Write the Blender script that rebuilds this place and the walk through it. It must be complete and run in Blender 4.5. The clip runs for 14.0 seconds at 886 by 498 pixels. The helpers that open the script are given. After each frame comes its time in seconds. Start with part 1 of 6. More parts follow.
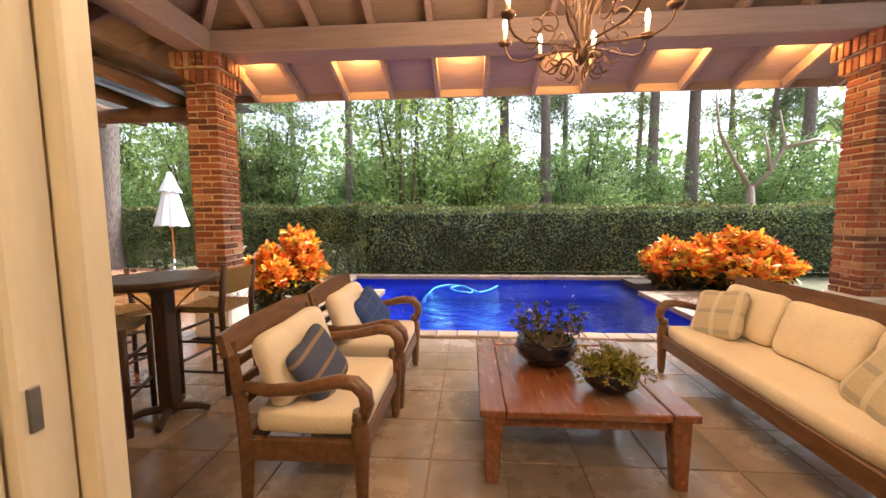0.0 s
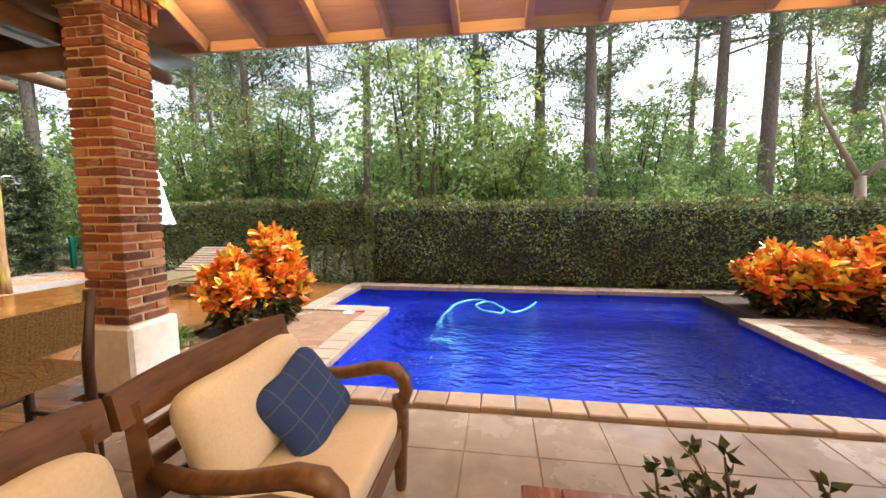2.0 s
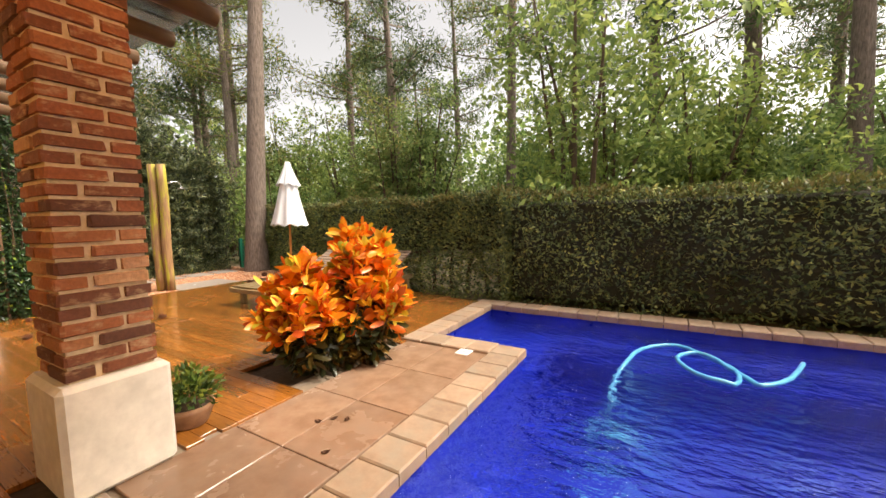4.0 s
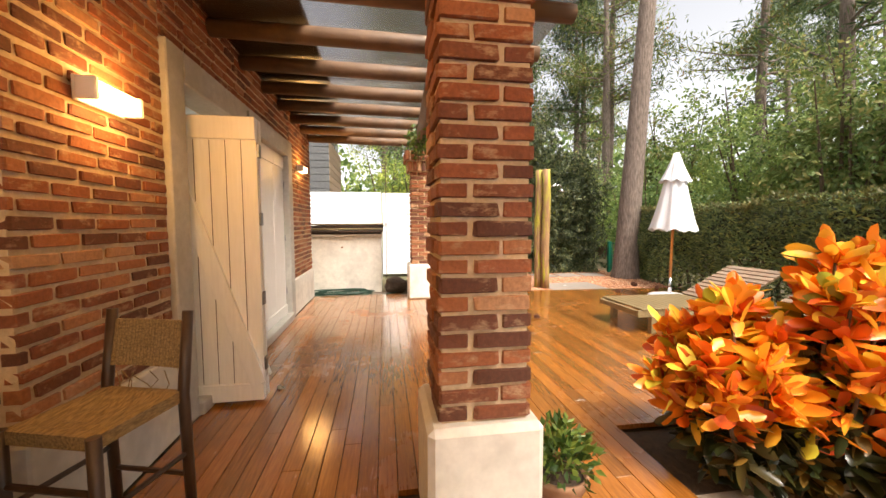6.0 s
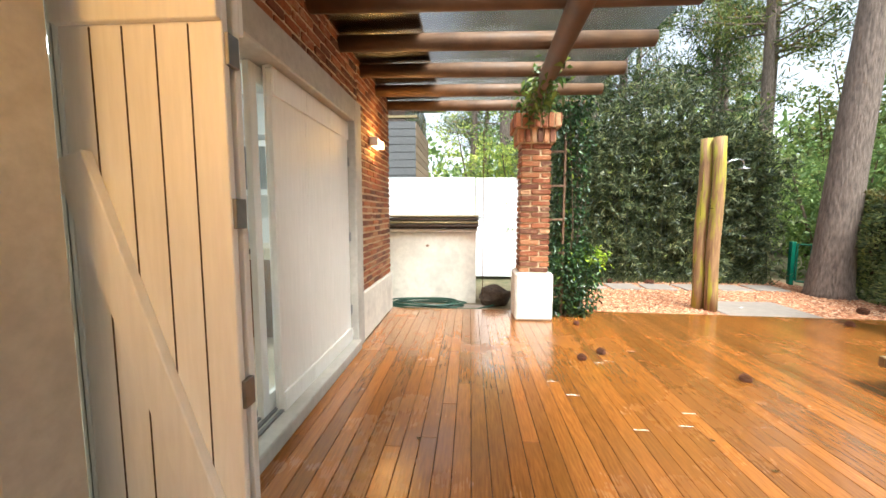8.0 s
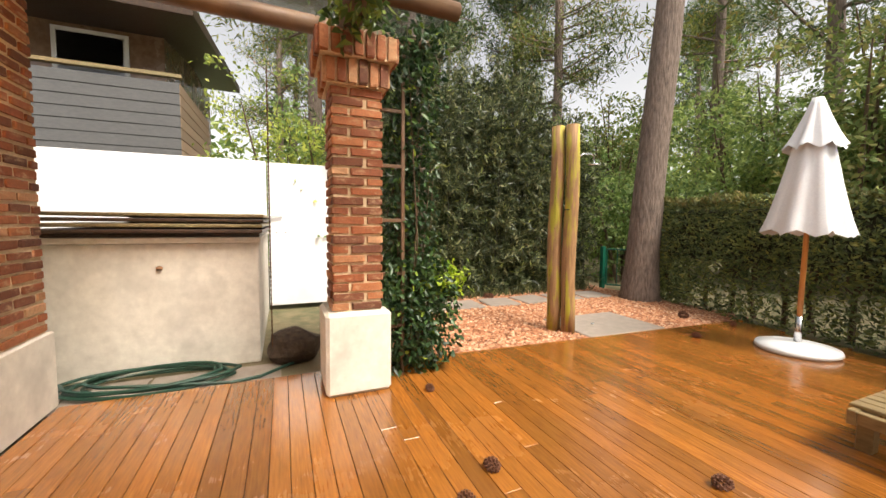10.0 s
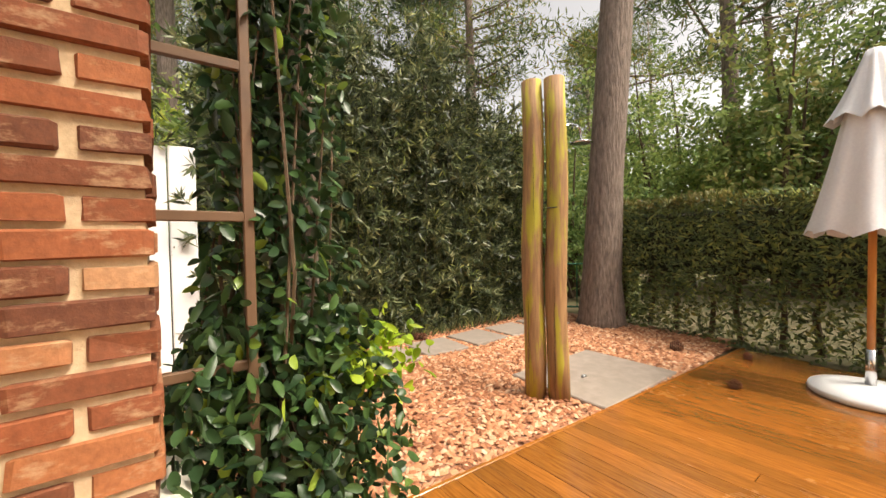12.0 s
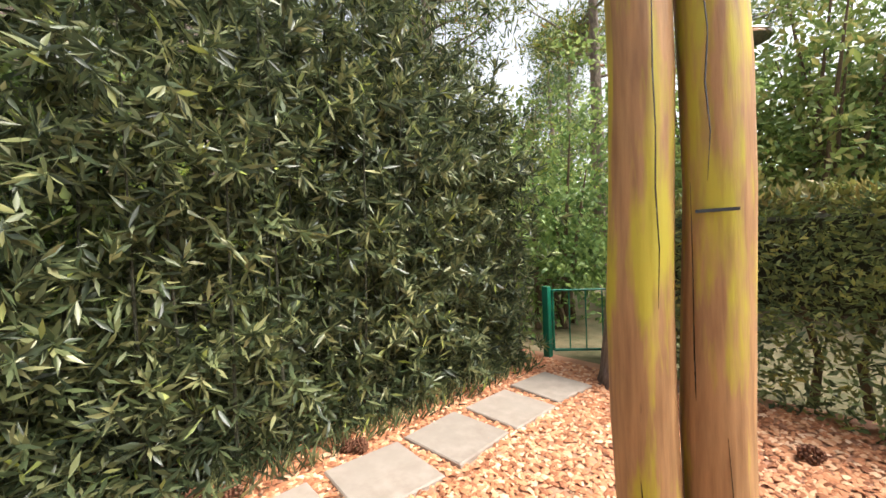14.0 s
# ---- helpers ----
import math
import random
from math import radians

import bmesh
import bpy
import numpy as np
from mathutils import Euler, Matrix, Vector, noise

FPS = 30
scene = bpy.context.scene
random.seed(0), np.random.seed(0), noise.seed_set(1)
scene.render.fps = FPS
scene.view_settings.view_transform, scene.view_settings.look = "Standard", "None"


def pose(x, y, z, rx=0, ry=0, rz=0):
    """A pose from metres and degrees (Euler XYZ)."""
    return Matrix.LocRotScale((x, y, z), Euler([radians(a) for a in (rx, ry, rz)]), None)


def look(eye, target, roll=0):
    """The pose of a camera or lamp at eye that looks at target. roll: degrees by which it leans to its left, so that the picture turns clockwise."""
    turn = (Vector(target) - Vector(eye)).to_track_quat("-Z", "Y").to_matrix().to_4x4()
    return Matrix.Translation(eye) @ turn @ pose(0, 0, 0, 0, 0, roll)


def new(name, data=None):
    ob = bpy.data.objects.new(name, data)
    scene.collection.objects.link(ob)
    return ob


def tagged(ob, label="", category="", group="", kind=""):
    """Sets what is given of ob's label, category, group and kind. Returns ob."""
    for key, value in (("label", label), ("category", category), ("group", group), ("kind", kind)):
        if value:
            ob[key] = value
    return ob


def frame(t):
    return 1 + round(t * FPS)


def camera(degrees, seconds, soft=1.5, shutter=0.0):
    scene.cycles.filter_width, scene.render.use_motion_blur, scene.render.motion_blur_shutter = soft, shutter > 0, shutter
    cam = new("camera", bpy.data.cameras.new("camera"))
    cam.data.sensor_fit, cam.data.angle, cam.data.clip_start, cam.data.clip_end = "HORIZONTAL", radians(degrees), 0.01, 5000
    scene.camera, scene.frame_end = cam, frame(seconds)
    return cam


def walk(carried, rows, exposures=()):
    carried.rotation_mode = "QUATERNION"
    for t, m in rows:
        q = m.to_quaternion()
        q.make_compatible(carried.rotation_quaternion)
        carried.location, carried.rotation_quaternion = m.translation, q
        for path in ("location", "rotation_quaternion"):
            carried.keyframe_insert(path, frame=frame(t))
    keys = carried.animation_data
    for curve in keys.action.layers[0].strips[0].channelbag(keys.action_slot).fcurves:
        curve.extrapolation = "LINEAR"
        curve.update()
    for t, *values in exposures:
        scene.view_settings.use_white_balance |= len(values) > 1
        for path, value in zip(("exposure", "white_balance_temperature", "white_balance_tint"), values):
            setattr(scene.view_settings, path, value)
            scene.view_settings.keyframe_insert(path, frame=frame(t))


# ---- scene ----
cam = camera(98.8, 14.0)
PATH = [
    (0, (0.026, -0.213, 1.401), (-0.116, 1.774, 1.215), -0.4),
    (0.5, (0.016, 0.206, 1.375), (-0.145, 2.192, 1.202), -0.5),
    (1, (0.065, 0.64, 1.363), (-0.122, 2.623, 1.183), -0.5),
    (1.5, (0.002, 1.038, 1.364), (-0.249, 3.014, 1.177), -0.3),
    (2, (-0.01, 1.461, 1.37), (-0.3, 3.43, 1.173), -0.3),
    (2.2, (0.018, 1.681, 1.346), (-0.276, 3.648, 1.138), -0.3),
    (4.3, (-0.553, 3.421, 1.235), (-1.746, 5.019, 1.08), -1.2),
    (4.5, (-0.605, 3.478, 1.266), (-1.923, 4.974, 1.115), -1.1),
    (5, (-0.798, 3.634, 1.257), (-2.449, 4.754, 1.117), -1.1),
    (5.5, (-1.04, 3.715, 1.278), (-2.91, 4.41, 1.143), -0.7),
    (6, (-1.377, 3.653, 1.275), (-3.35, 3.955, 1.141), -0.2),
    (6.5, (-1.749, 3.588, 1.249), (-3.744, 3.562, 1.099), 0.1),
    (7, (-2.198, 3.518, 1.274), (-4.179, 3.295, 1.111), 0.1),
    (7.5, (-2.632, 3.459, 1.29), (-4.611, 3.223, 1.123), 0.2),
    (8, (-3.113, 3.49, 1.311), (-5.099, 3.348, 1.125), -0.0),
    (8.5, (-3.595, 3.498, 1.35), (-5.583, 3.581, 1.151), -0.0),
    (9, (-4.048, 3.544, 1.375), (-6.004, 3.907, 1.172), -0.2),
    (9.2, (-4.245, 3.594, 1.339), (-6.176, 4.075, 1.144), -0.2),
    (11.3, (-6.366, 4.06, 1.189), (-8.053, 5.13, 1.104), -0.6),
    (11.5, (-6.513, 4.118, 1.204), (-8.159, 5.25, 1.12), -1.3),
    (12, (-6.801, 4.449, 1.16), (-8.397, 5.653, 1.111), -1.0),
    (12.5, (-7.139, 4.738, 1.197), (-8.697, 5.991, 1.148), -1.4),
    (13, (-7.44, 5.111, 1.187), (-8.942, 6.43, 1.149), -2.0),
    (13.5, (-7.85, 5.435, 1.266), (-9.322, 6.789, 1.221), -2.3),
    (14, (-8.318, 5.677, 1.324), (-9.776, 7.046, 1.297), -2.1),
]
EXPOSURES = [(0.0, 2.1, 5800, 10), (2.2, 1.82, 6050, 10), (4.3, 1.4, 7500, 12), (5.5, 1.5, 7200, 12), (6.5, 1.75, 6600, 10), (7.5, 1.95, 5900, 3), (8.5, 1.62, 6200, 5),
             (9.2, 1.42, 6400, 8), (11.5, 1.2, 8300, 14), (12.0, 1.35, 7500, 12), (13.0, 1.55, 7100, 13), (14.0, 1.9, 6600, 10)]
walk(cam, [(t, look(eye, target, roll)) for t, eye, target, roll in PATH], EXPOSURES)

# ---- world, sun, lamps ----
SKY, SUN, LAMP = 0.15, 2.2, 0.45
world = bpy.data.worlds.new("sky")
scene.world = world
world.use_nodes = True
wn, wl = world.node_tree.nodes, world.node_tree.links
wn.clear()
sky = wn.new("ShaderNodeTexSky")
sky.sky_type, sky.sun_disc = "NISHITA", False
sky.sun_elevation, sky.sun_rotation, sky.dust_density = radians(54), radians(63), 3.0
grey = wn.new("ShaderNodeRGBToBW")
veil = wn.new("ShaderNodeMix")
veil.data_type, veil.inputs[0].default_value = "RGBA", 0.82
back = wn.new("ShaderNodeBackground")
back.inputs[1].default_value = SKY
out = wn.new("ShaderNodeOutputWorld")
wl.new(sky.outputs[0], grey.inputs[0])
wl.new(sky.outputs[0], veil.inputs[6])
wl.new(grey.outputs[0], veil.inputs[7])
wl.new(veil.outputs[2], back.inputs[0])
wl.new(back.outputs[0], out.inputs[0])


def lamp(name, kind, place, power, colour, size=0.05, aim=None, spread=None):
    """A lamp at its place; aim: the point that a spot, sun or area lamp faces."""
    data = bpy.data.lights.new(name, kind)
    data.energy, data.color = power, colour
    if kind == "SUN":
        data.angle = size
    elif kind == "AREA":
        data.shape, data.size, data.size_y = "RECTANGLE", size[0], size[1]
    else:
        data.shadow_soft_size = size
    if kind == "SPOT":
        data.spot_size, data.spot_blend = spread, 0.7
    ob = new(name, data)
    ob.matrix_world = look(place, aim) if aim else Matrix.Translation(place)
    return ob


lamp("sun", "SUN", (9, 4.5, 14), SUN, (1.0, 0.95, 0.87), radians(25), (0, 0, 0))
WARM = (1.0, 0.6, 0.28)

# ---- materials ----


def tree_of(name):
    m = bpy.data.materials.new(name)
    m.use_nodes = True
    nt = m.node_tree
    return m, nt, nt.nodes["Principled BSDF"]


def ramp_of(nt, source, stops):
    r = nt.nodes.new("ShaderNodeValToRGB")
    el = r.color_ramp.elements
    while len(el) < len(stops):
        el.new(0.5)
    for e, (p, c) in zip(el, stops):
        e.position, e.color = p, (*c, 1)
    nt.links.new(source, r.inputs[0])
    return r.outputs[0]


def mixed(nt, how, fac, a, b):
    n = nt.nodes.new("ShaderNodeMix")
    n.data_type, n.blend_type = "RGBA", how
    for i, v in ((0, fac), (6, a), (7, b)):
        if isinstance(v, (int, float)):
            n.inputs[i].default_value = v
        elif isinstance(v, tuple):
            n.inputs[i].default_value = (*v, 1)
        else:
            nt.links.new(v, n.inputs[i])
    return n.outputs[2]


def noise_of(nt, scale, detail=5.0, stretch=(1, 1, 1), rough=0.6, own=False):
    if own:
        vec = nt.nodes.new("ShaderNodeTexCoord").outputs["Object"]
    else:
        vec = nt.nodes.new("ShaderNodeNewGeometry").outputs["Position"]
    mp = nt.nodes.new("ShaderNodeMapping")
    mp.inputs["Scale"].default_value = stretch
    nt.links.new(vec, mp.inputs[0])
    n = nt.nodes.new("ShaderNodeTexNoise")
    n.inputs["Scale"].default_value, n.inputs["Detail"].default_value, n.inputs["Roughness"].default_value = scale, detail, rough
    nt.links.new(mp.outputs[0], n.inputs["Vector"])
    return n.outputs["Fac"]


def ranged(nt, source, a, b, lo=0.0, hi=1.0):
    n = nt.nodes.new("ShaderNodeMapRange")
    nt.links.new(source, n.inputs[0])
    for i, v in enumerate((lo, hi, a, b)):
        n.inputs[i + 1].default_value = v
    return n.outputs[0]


def bumped(nt, bsdf, source, strength, depth=0.01):
    b = nt.nodes.new("ShaderNodeBump")
    b.inputs["Strength"].default_value, b.inputs["Distance"].default_value = strength, depth
    nt.links.new(source, b.inputs["Height"])
    nt.links.new(b.outputs[0], bsdf.inputs["Normal"])


def surface(name, dark, light, scale=20.0, stretch=(1, 1, 1), rough=(0.5, 0.7), bump=0.3, depth=0.004, stain_or_sheen=None, patch_scale=1.6, patch_at=(0.48, 0.72),
            vary=0.0, metal=0.0, wet=None, own=False, sheen=0.0, coat=0.0, drawn=(1, 1, 1)):
    """Colour between dark and light by fine grain, broad stains or a painted sheen, a random shift from piece to piece,
    wet patches in the roughness.
    """
    m, nt, p = tree_of(name)
    fine = noise_of(nt, scale, 6, stretch, own=own)
    col = ramp_of(nt, fine, [(0.3, dark), (0.7, light)])
    broad = noise_of(nt, patch_scale, 4, drawn, own=own)
    if stain_or_sheen:
        col = mixed(nt, "MIX", ranged(nt, broad, 0, 0.75, *patch_at), col, stain_or_sheen)
    if vary:
        info = nt.nodes.new("ShaderNodeObjectInfo")
        col = mixed(nt, "MULTIPLY", 1.0, col, ramp_of(nt, info.outputs["Random"], [(0, (1 - vary,) * 3), (1, (1 + vary * 0.6, 1 + vary * 0.5, 1 + vary * 0.4))]))
    nt.links.new(col, p.inputs["Base Color"])
    r = ranged(nt, fine, rough[0], rough[1], 0.3, 0.7)
    if wet is not None:
        pool = noise_of(nt, 1.1, 5, rough=0.65)
        mx = nt.nodes.new("ShaderNodeMix")
        nt.links.new(ranged(nt, pool, 0, 1, 0.38, 0.54), mx.inputs[0])
        nt.links.new(r, mx.inputs[2])
        mx.inputs[3].default_value = wet
        r = mx.outputs[0]
    nt.links.new(r, p.inputs["Roughness"])
    p.inputs["Metallic"].default_value = metal
    p.inputs["Sheen Weight"].default_value = sheen
    p.inputs["Coat Weight"].default_value, p.inputs["Coat Roughness"].default_value = coat, 0.25
    if bump:
        bumped(nt, p, fine, bump, depth)
    return m


def leaf_mat(name, stops, rough=0.45, through_light=0.35, scale=1.3, vary=False):
    """Leaves: each one has its own tint, larger patches shift it again, and light passes through."""
    m, nt, p = tree_of(name)
    geo = nt.nodes.new("ShaderNodeNewGeometry")
    col = ramp_of(nt, geo.outputs["Random Per Island"], stops)
    broad = noise_of(nt, scale, 3)
    col = mixed(nt, "MULTIPLY", 0.8, col, ramp_of(nt, broad, [(0.3, (0.55, 0.6, 0.6)), (0.7, (1.35, 1.3, 1.05))]))
    if vary:
        info = nt.nodes.new("ShaderNodeObjectInfo")
        col = mixed(nt, "MULTIPLY", 1.0, col, ramp_of(nt, info.outputs["Random"], [(0, (0.5, 0.62, 0.55)), (0.5, (1, 1, 1)), (1, (1.45, 1.25, 0.85))]))
    nt.links.new(col, p.inputs["Base Color"])
    p.inputs["Roughness"].default_value = rough
    tr = nt.nodes.new("ShaderNodeBsdfTranslucent")
    nt.links.new(col, tr.inputs["Color"])
    mx = nt.nodes.new("ShaderNodeMixShader")
    mx.inputs[0].default_value = through_light
    nt.links.new(p.outputs[0], mx.inputs[1])
    nt.links.new(tr.outputs[0], mx.inputs[2])
    nt.links.new(mx.outputs[0], nt.nodes["Material Output"].inputs[0])
    return m


def glowing(name, colour, strength):
    m, nt, p = tree_of(name)
    p.inputs["Base Color"].default_value = (*colour, 1)
    p.inputs["Emission Color"].default_value = (*colour, 1)
    p.inputs["Emission Strength"].default_value = strength
    return m


def brick_mat():
    """Old hand-made brick: red, brown or near-black by the piece, with pale lime smears."""
    m, nt, p = tree_of("old_brick")
    info = nt.nodes.new("ShaderNodeObjectInfo")
    col = ramp_of(nt, info.outputs["Random"], [(0, (0.11, 0.042, 0.024)), (0.25, (0.2, 0.066, 0.03)), (0.55, (0.29, 0.09, 0.036)), (0.85, (0.37, 0.14, 0.056)), (1, (0.46, 0.26, 0.14))])
    fine = noise_of(nt, 60, 6)
    col = mixed(nt, "MULTIPLY", 0.7, col, ramp_of(nt, fine, [(0.3, (0.6, 0.55, 0.5)), (0.75, (1.25, 1.2, 1.15))]))
    lime = noise_of(nt, 9, 5, (1, 1, 2.2), 0.7)
    col = mixed(nt, "MIX", ranged(nt, lime, 0, 0.7, 0.54, 0.7), col, (0.54, 0.37, 0.22))
    nt.links.new(col, p.inputs["Base Color"])
    p.inputs["Roughness"].default_value = 0.82
    bumped(nt, p, noise_of(nt, 35, 6), 0.6, 0.006)
    return m


M_BRICK = brick_mat()
M_MORTAR = surface("lime_mortar", (0.5, 0.37, 0.23), (0.68, 0.53, 0.35), 40, rough=(0.85, 0.95), bump=0.6, depth=0.005)
M_RENDER = surface("pale_cement_render", (0.63, 0.59, 0.52), (0.78, 0.74, 0.66), 14, rough=(0.7, 0.9), bump=0.25, stain_or_sheen=(0.47, 0.44, 0.39), patch_scale=2.5)
M_TRIM = surface("grey_cement_trim", (0.42, 0.4, 0.36), (0.55, 0.53, 0.48), 18, rough=(0.6, 0.85), bump=0.2, stain_or_sheen=(0.33, 0.31, 0.28))
M_WHITE = surface("white_wall_paint", (0.74, 0.75, 0.76), (0.82, 0.83, 0.84), 6, rough=(0.55, 0.75), bump=0.1, stain_or_sheen=(0.66, 0.66, 0.65), patch_scale=0.9)
M_SHUTTER = surface("white_painted_wood", (0.8, 0.79, 0.75), (0.88, 0.87, 0.83), 8, (6, 6, 0.6), (0.35, 0.5), 0.15)
M_CREAM = surface("cream_painted_wood", (0.7, 0.62, 0.48), (0.8, 0.72, 0.56), 8, (5, 5, 0.6), (0.35, 0.5), 0.12)
# White paint toned to purple-brown: the shade under the roof is in the colour.
M_CEIL = surface("white_boards_shaded_brown", (0.29, 0.2, 0.165), (0.38, 0.28, 0.235), 5, (0.5, 6, 6), (0.55, 0.75), 0.2)
M_DECK = surface("oiled_hardwood_deck", (0.21, 0.068, 0.011), (0.42, 0.16, 0.028), 9, (0.7, 9, 3), (0.26, 0.42), 0.2, 0.002, stain_or_sheen=(0.28, 0.11, 0.022), patch_scale=2.2, vary=0.3, wet=0.1, coat=0.9)
M_STONE = surface("grey_brown_slate_tile", (0.26, 0.205, 0.165), (0.37, 0.3, 0.245), 7, rough=(0.3, 0.5), bump=0.25, depth=0.004, stain_or_sheen=(0.2, 0.165, 0.14), patch_scale=1.1, vary=0.16, wet=0.14)
M_SAND = surface("pinkish_sandstone_tile", (0.23, 0.135, 0.085), (0.34, 0.22, 0.15), 7, rough=(0.25, 0.5), bump=0.25, stain_or_sheen=(0.28, 0.2, 0.15), vary=0.25, wet=0.12)
M_COPING = surface("pale_stone_coping", (0.27, 0.18, 0.12), (0.4, 0.285, 0.2), 16, rough=(0.5, 0.75), bump=0.5, stain_or_sheen=(0.3, 0.26, 0.2), patch_scale=5, vary=0.2)
M_GROUT = surface("dark_grout", (0.2, 0.155, 0.115), (0.26, 0.21, 0.16), 30, rough=(0.8, 0.95), bump=0.3)
M_POOL = surface("cobalt_pool_tile", (0.002, 0.012, 0.26), (0.004, 0.028, 0.44), 3, rough=(0.25, 0.4), bump=0.0)
M_EARTH = surface("dark_garden_earth", (0.035, 0.022, 0.014), (0.09, 0.06, 0.04), 22, rough=(0.85, 0.95), bump=0.8, depth=0.02)
M_LAWN = surface("leaf_littered_ground", (0.06, 0.07, 0.025), (0.2, 0.16, 0.09), 5, rough=(0.85, 0.95), bump=0.7, depth=0.03, stain_or_sheen=(0.3, 0.22, 0.14), patch_scale=0.35)
M_CHIP = surface("terracotta_chippings", (0.34, 0.14, 0.075), (0.62, 0.34, 0.22), 3, rough=(0.75, 0.9), bump=0.3, vary=0.25)
M_SLAB = surface("pale_concrete_slab", (0.23, 0.19, 0.16), (0.34, 0.29, 0.25), 10, rough=(0.6, 0.85), bump=0.35, stain_or_sheen=(0.25, 0.22, 0.19), vary=0.12)
M_LOG = surface("treated_round_log", (0.06, 0.03, 0.013), (0.15, 0.078, 0.037), 6, (1, 1, 1), (0.5, 0.7), 0.4, stain_or_sheen=(0.16, 0.09, 0.05))
M_POST = surface("mossy_treated_post", (0.2, 0.105, 0.045), (0.38, 0.22, 0.1), 7, (7, 7, 0.6), (0.6, 0.8), 0.5, stain_or_sheen=(0.4, 0.38, 0.02), patch_scale=2.6, patch_at=(0.48, 0.6), drawn=(5, 5, 0.7))
M_BARK = surface("pine_bark", (0.1, 0.075, 0.06), (0.3, 0.23, 0.19), 16, (2.2, 2.2, 0.45), (0.85, 0.95), 1.0, 0.04)
M_TEAK = surface("dark_teak", (0.085, 0.038, 0.015), (0.19, 0.092, 0.037), 7, (4, 1, 4), (0.3, 0.45), 0.2, coat=0.15)
# The table's paler patches are painted sky reflection on the wet wood.
M_TABLE = surface("red_brown_table_wood", (0.16, 0.05, 0.02), (0.3, 0.11, 0.045), 6, (5, 0.7, 4), (0.16, 0.3), 0.12, stain_or_sheen=(0.3, 0.2, 0.14), patch_at=(0.52, 0.66), coat=0.6)
M_DARK = surface("near_black_stained_wood", (0.03, 0.016, 0.01), (0.075, 0.04, 0.022), 8, (3, 3, 0.7), (0.35, 0.5), 0.2)
M_RUSH = surface("woven_rush", (0.12, 0.075, 0.03), (0.42, 0.29, 0.13), 11, (2, 12, 12), (0.75, 0.9), 0.8, 0.006)
M_CUSHION = surface("cream_cotton_canvas", (0.68, 0.58, 0.43), (0.78, 0.69, 0.54), 90, rough=(0.85, 0.95), bump=0.3, depth=0.001, sheen=0.3, stain_or_sheen=(0.62, 0.52, 0.38), patch_scale=3)
M_IRON = surface("rusty_wrought_iron", (0.07, 0.035, 0.02), (0.16, 0.09, 0.05), 30, rough=(0.5, 0.7), bump=0.3, metal=0.6)
M_STEEL = surface("chromed_steel", (0.55, 0.56, 0.58), (0.68, 0.69, 0.7), 20, rough=(0.15, 0.25), bump=0.0, metal=1.0)
M_HINGE = surface("dull_grey_hinge_steel", (0.2, 0.2, 0.2), (0.3, 0.3, 0.3), 20, rough=(0.35, 0.5), bump=0.1, metal=0.8)
M_CANVAS = surface("white_parasol_canvas", (0.74, 0.76, 0.8), (0.82, 0.84, 0.87), 60, rough=(0.8, 0.95), bump=0.2, depth=0.001)
M_PLASTIC = surface("white_plastic", (0.78, 0.8, 0.82), (0.84, 0.85, 0.87), 5, rough=(0.3, 0.4), bump=0.0)
M_ORANGE = surface("varnished_orange_wood", (0.5, 0.2, 0.05), (0.62, 0.28, 0.08), 8, (4, 4, 0.6), (0.35, 0.5), 0.1)
M_LOUNGE = surface("weathered_green_brown_teak", (0.16, 0.11, 0.05), (0.3, 0.22, 0.11), 8, (1, 6, 4), (0.4, 0.6), 0.3, stain_or_sheen=(0.2, 0.18, 0.08))
M_BOWL = surface("glossy_black_ceramic", (0.006, 0.006, 0.012), (0.015, 0.015, 0.028), 5, rough=(0.08, 0.16), bump=0.0)
M_TERRA = surface("brown_terracotta", (0.2, 0.1, 0.05), (0.33, 0.18, 0.1), 18, rough=(0.6, 0.8), bump=0.3)
M_HOSE = surface("green_rubber_hose", (0.01, 0.045, 0.03), (0.02, 0.075, 0.05), 10, rough=(0.35, 0.5), bump=0.0)
M_PALEHOSE = surface("pale_blue_pool_hose", (0.05, 0.3, 0.55), (0.1, 0.4, 0.65), 10, rough=(0.3, 0.4), bump=0.0)
M_GATE = surface("green_gate_enamel", (0.0, 0.1, 0.06), (0.005, 0.14, 0.085), 10, rough=(0.35, 0.5), bump=0.05)
M_GREY = surface("dark_grey_siding", (0.07, 0.07, 0.072), (0.11, 0.11, 0.112), 10, (1, 1, 3), (0.6, 0.8), 0.2)
M_CONE = surface("brown_pine_cone", (0.08, 0.03, 0.015), (0.18, 0.075, 0.04), 40, rough=(0.7, 0.9), bump=0.8, depth=0.006)
M_BLACK = surface("black_enamel", (0.008, 0.008, 0.009), (0.015, 0.015, 0.017), 10, rough=(0.15, 0.3), bump=0.0)
M_ROOFTILE = surface("weathered_roof_tile", (0.22, 0.1, 0.06), (0.36, 0.18, 0.11), 12, rough=(0.75, 0.9), bump=0.5, stain_or_sheen=(0.12, 0.09, 0.07))
M_GLOW = glowing("warm_bulb", (1.0, 0.62, 0.25), 8.0)
M_FLAME = glowing("candle_bulb", (1.0, 0.75, 0.4), 30.0)
M_TUBE = glowing("cool_tube_light", (0.95, 1.0, 0.95), 9.0)


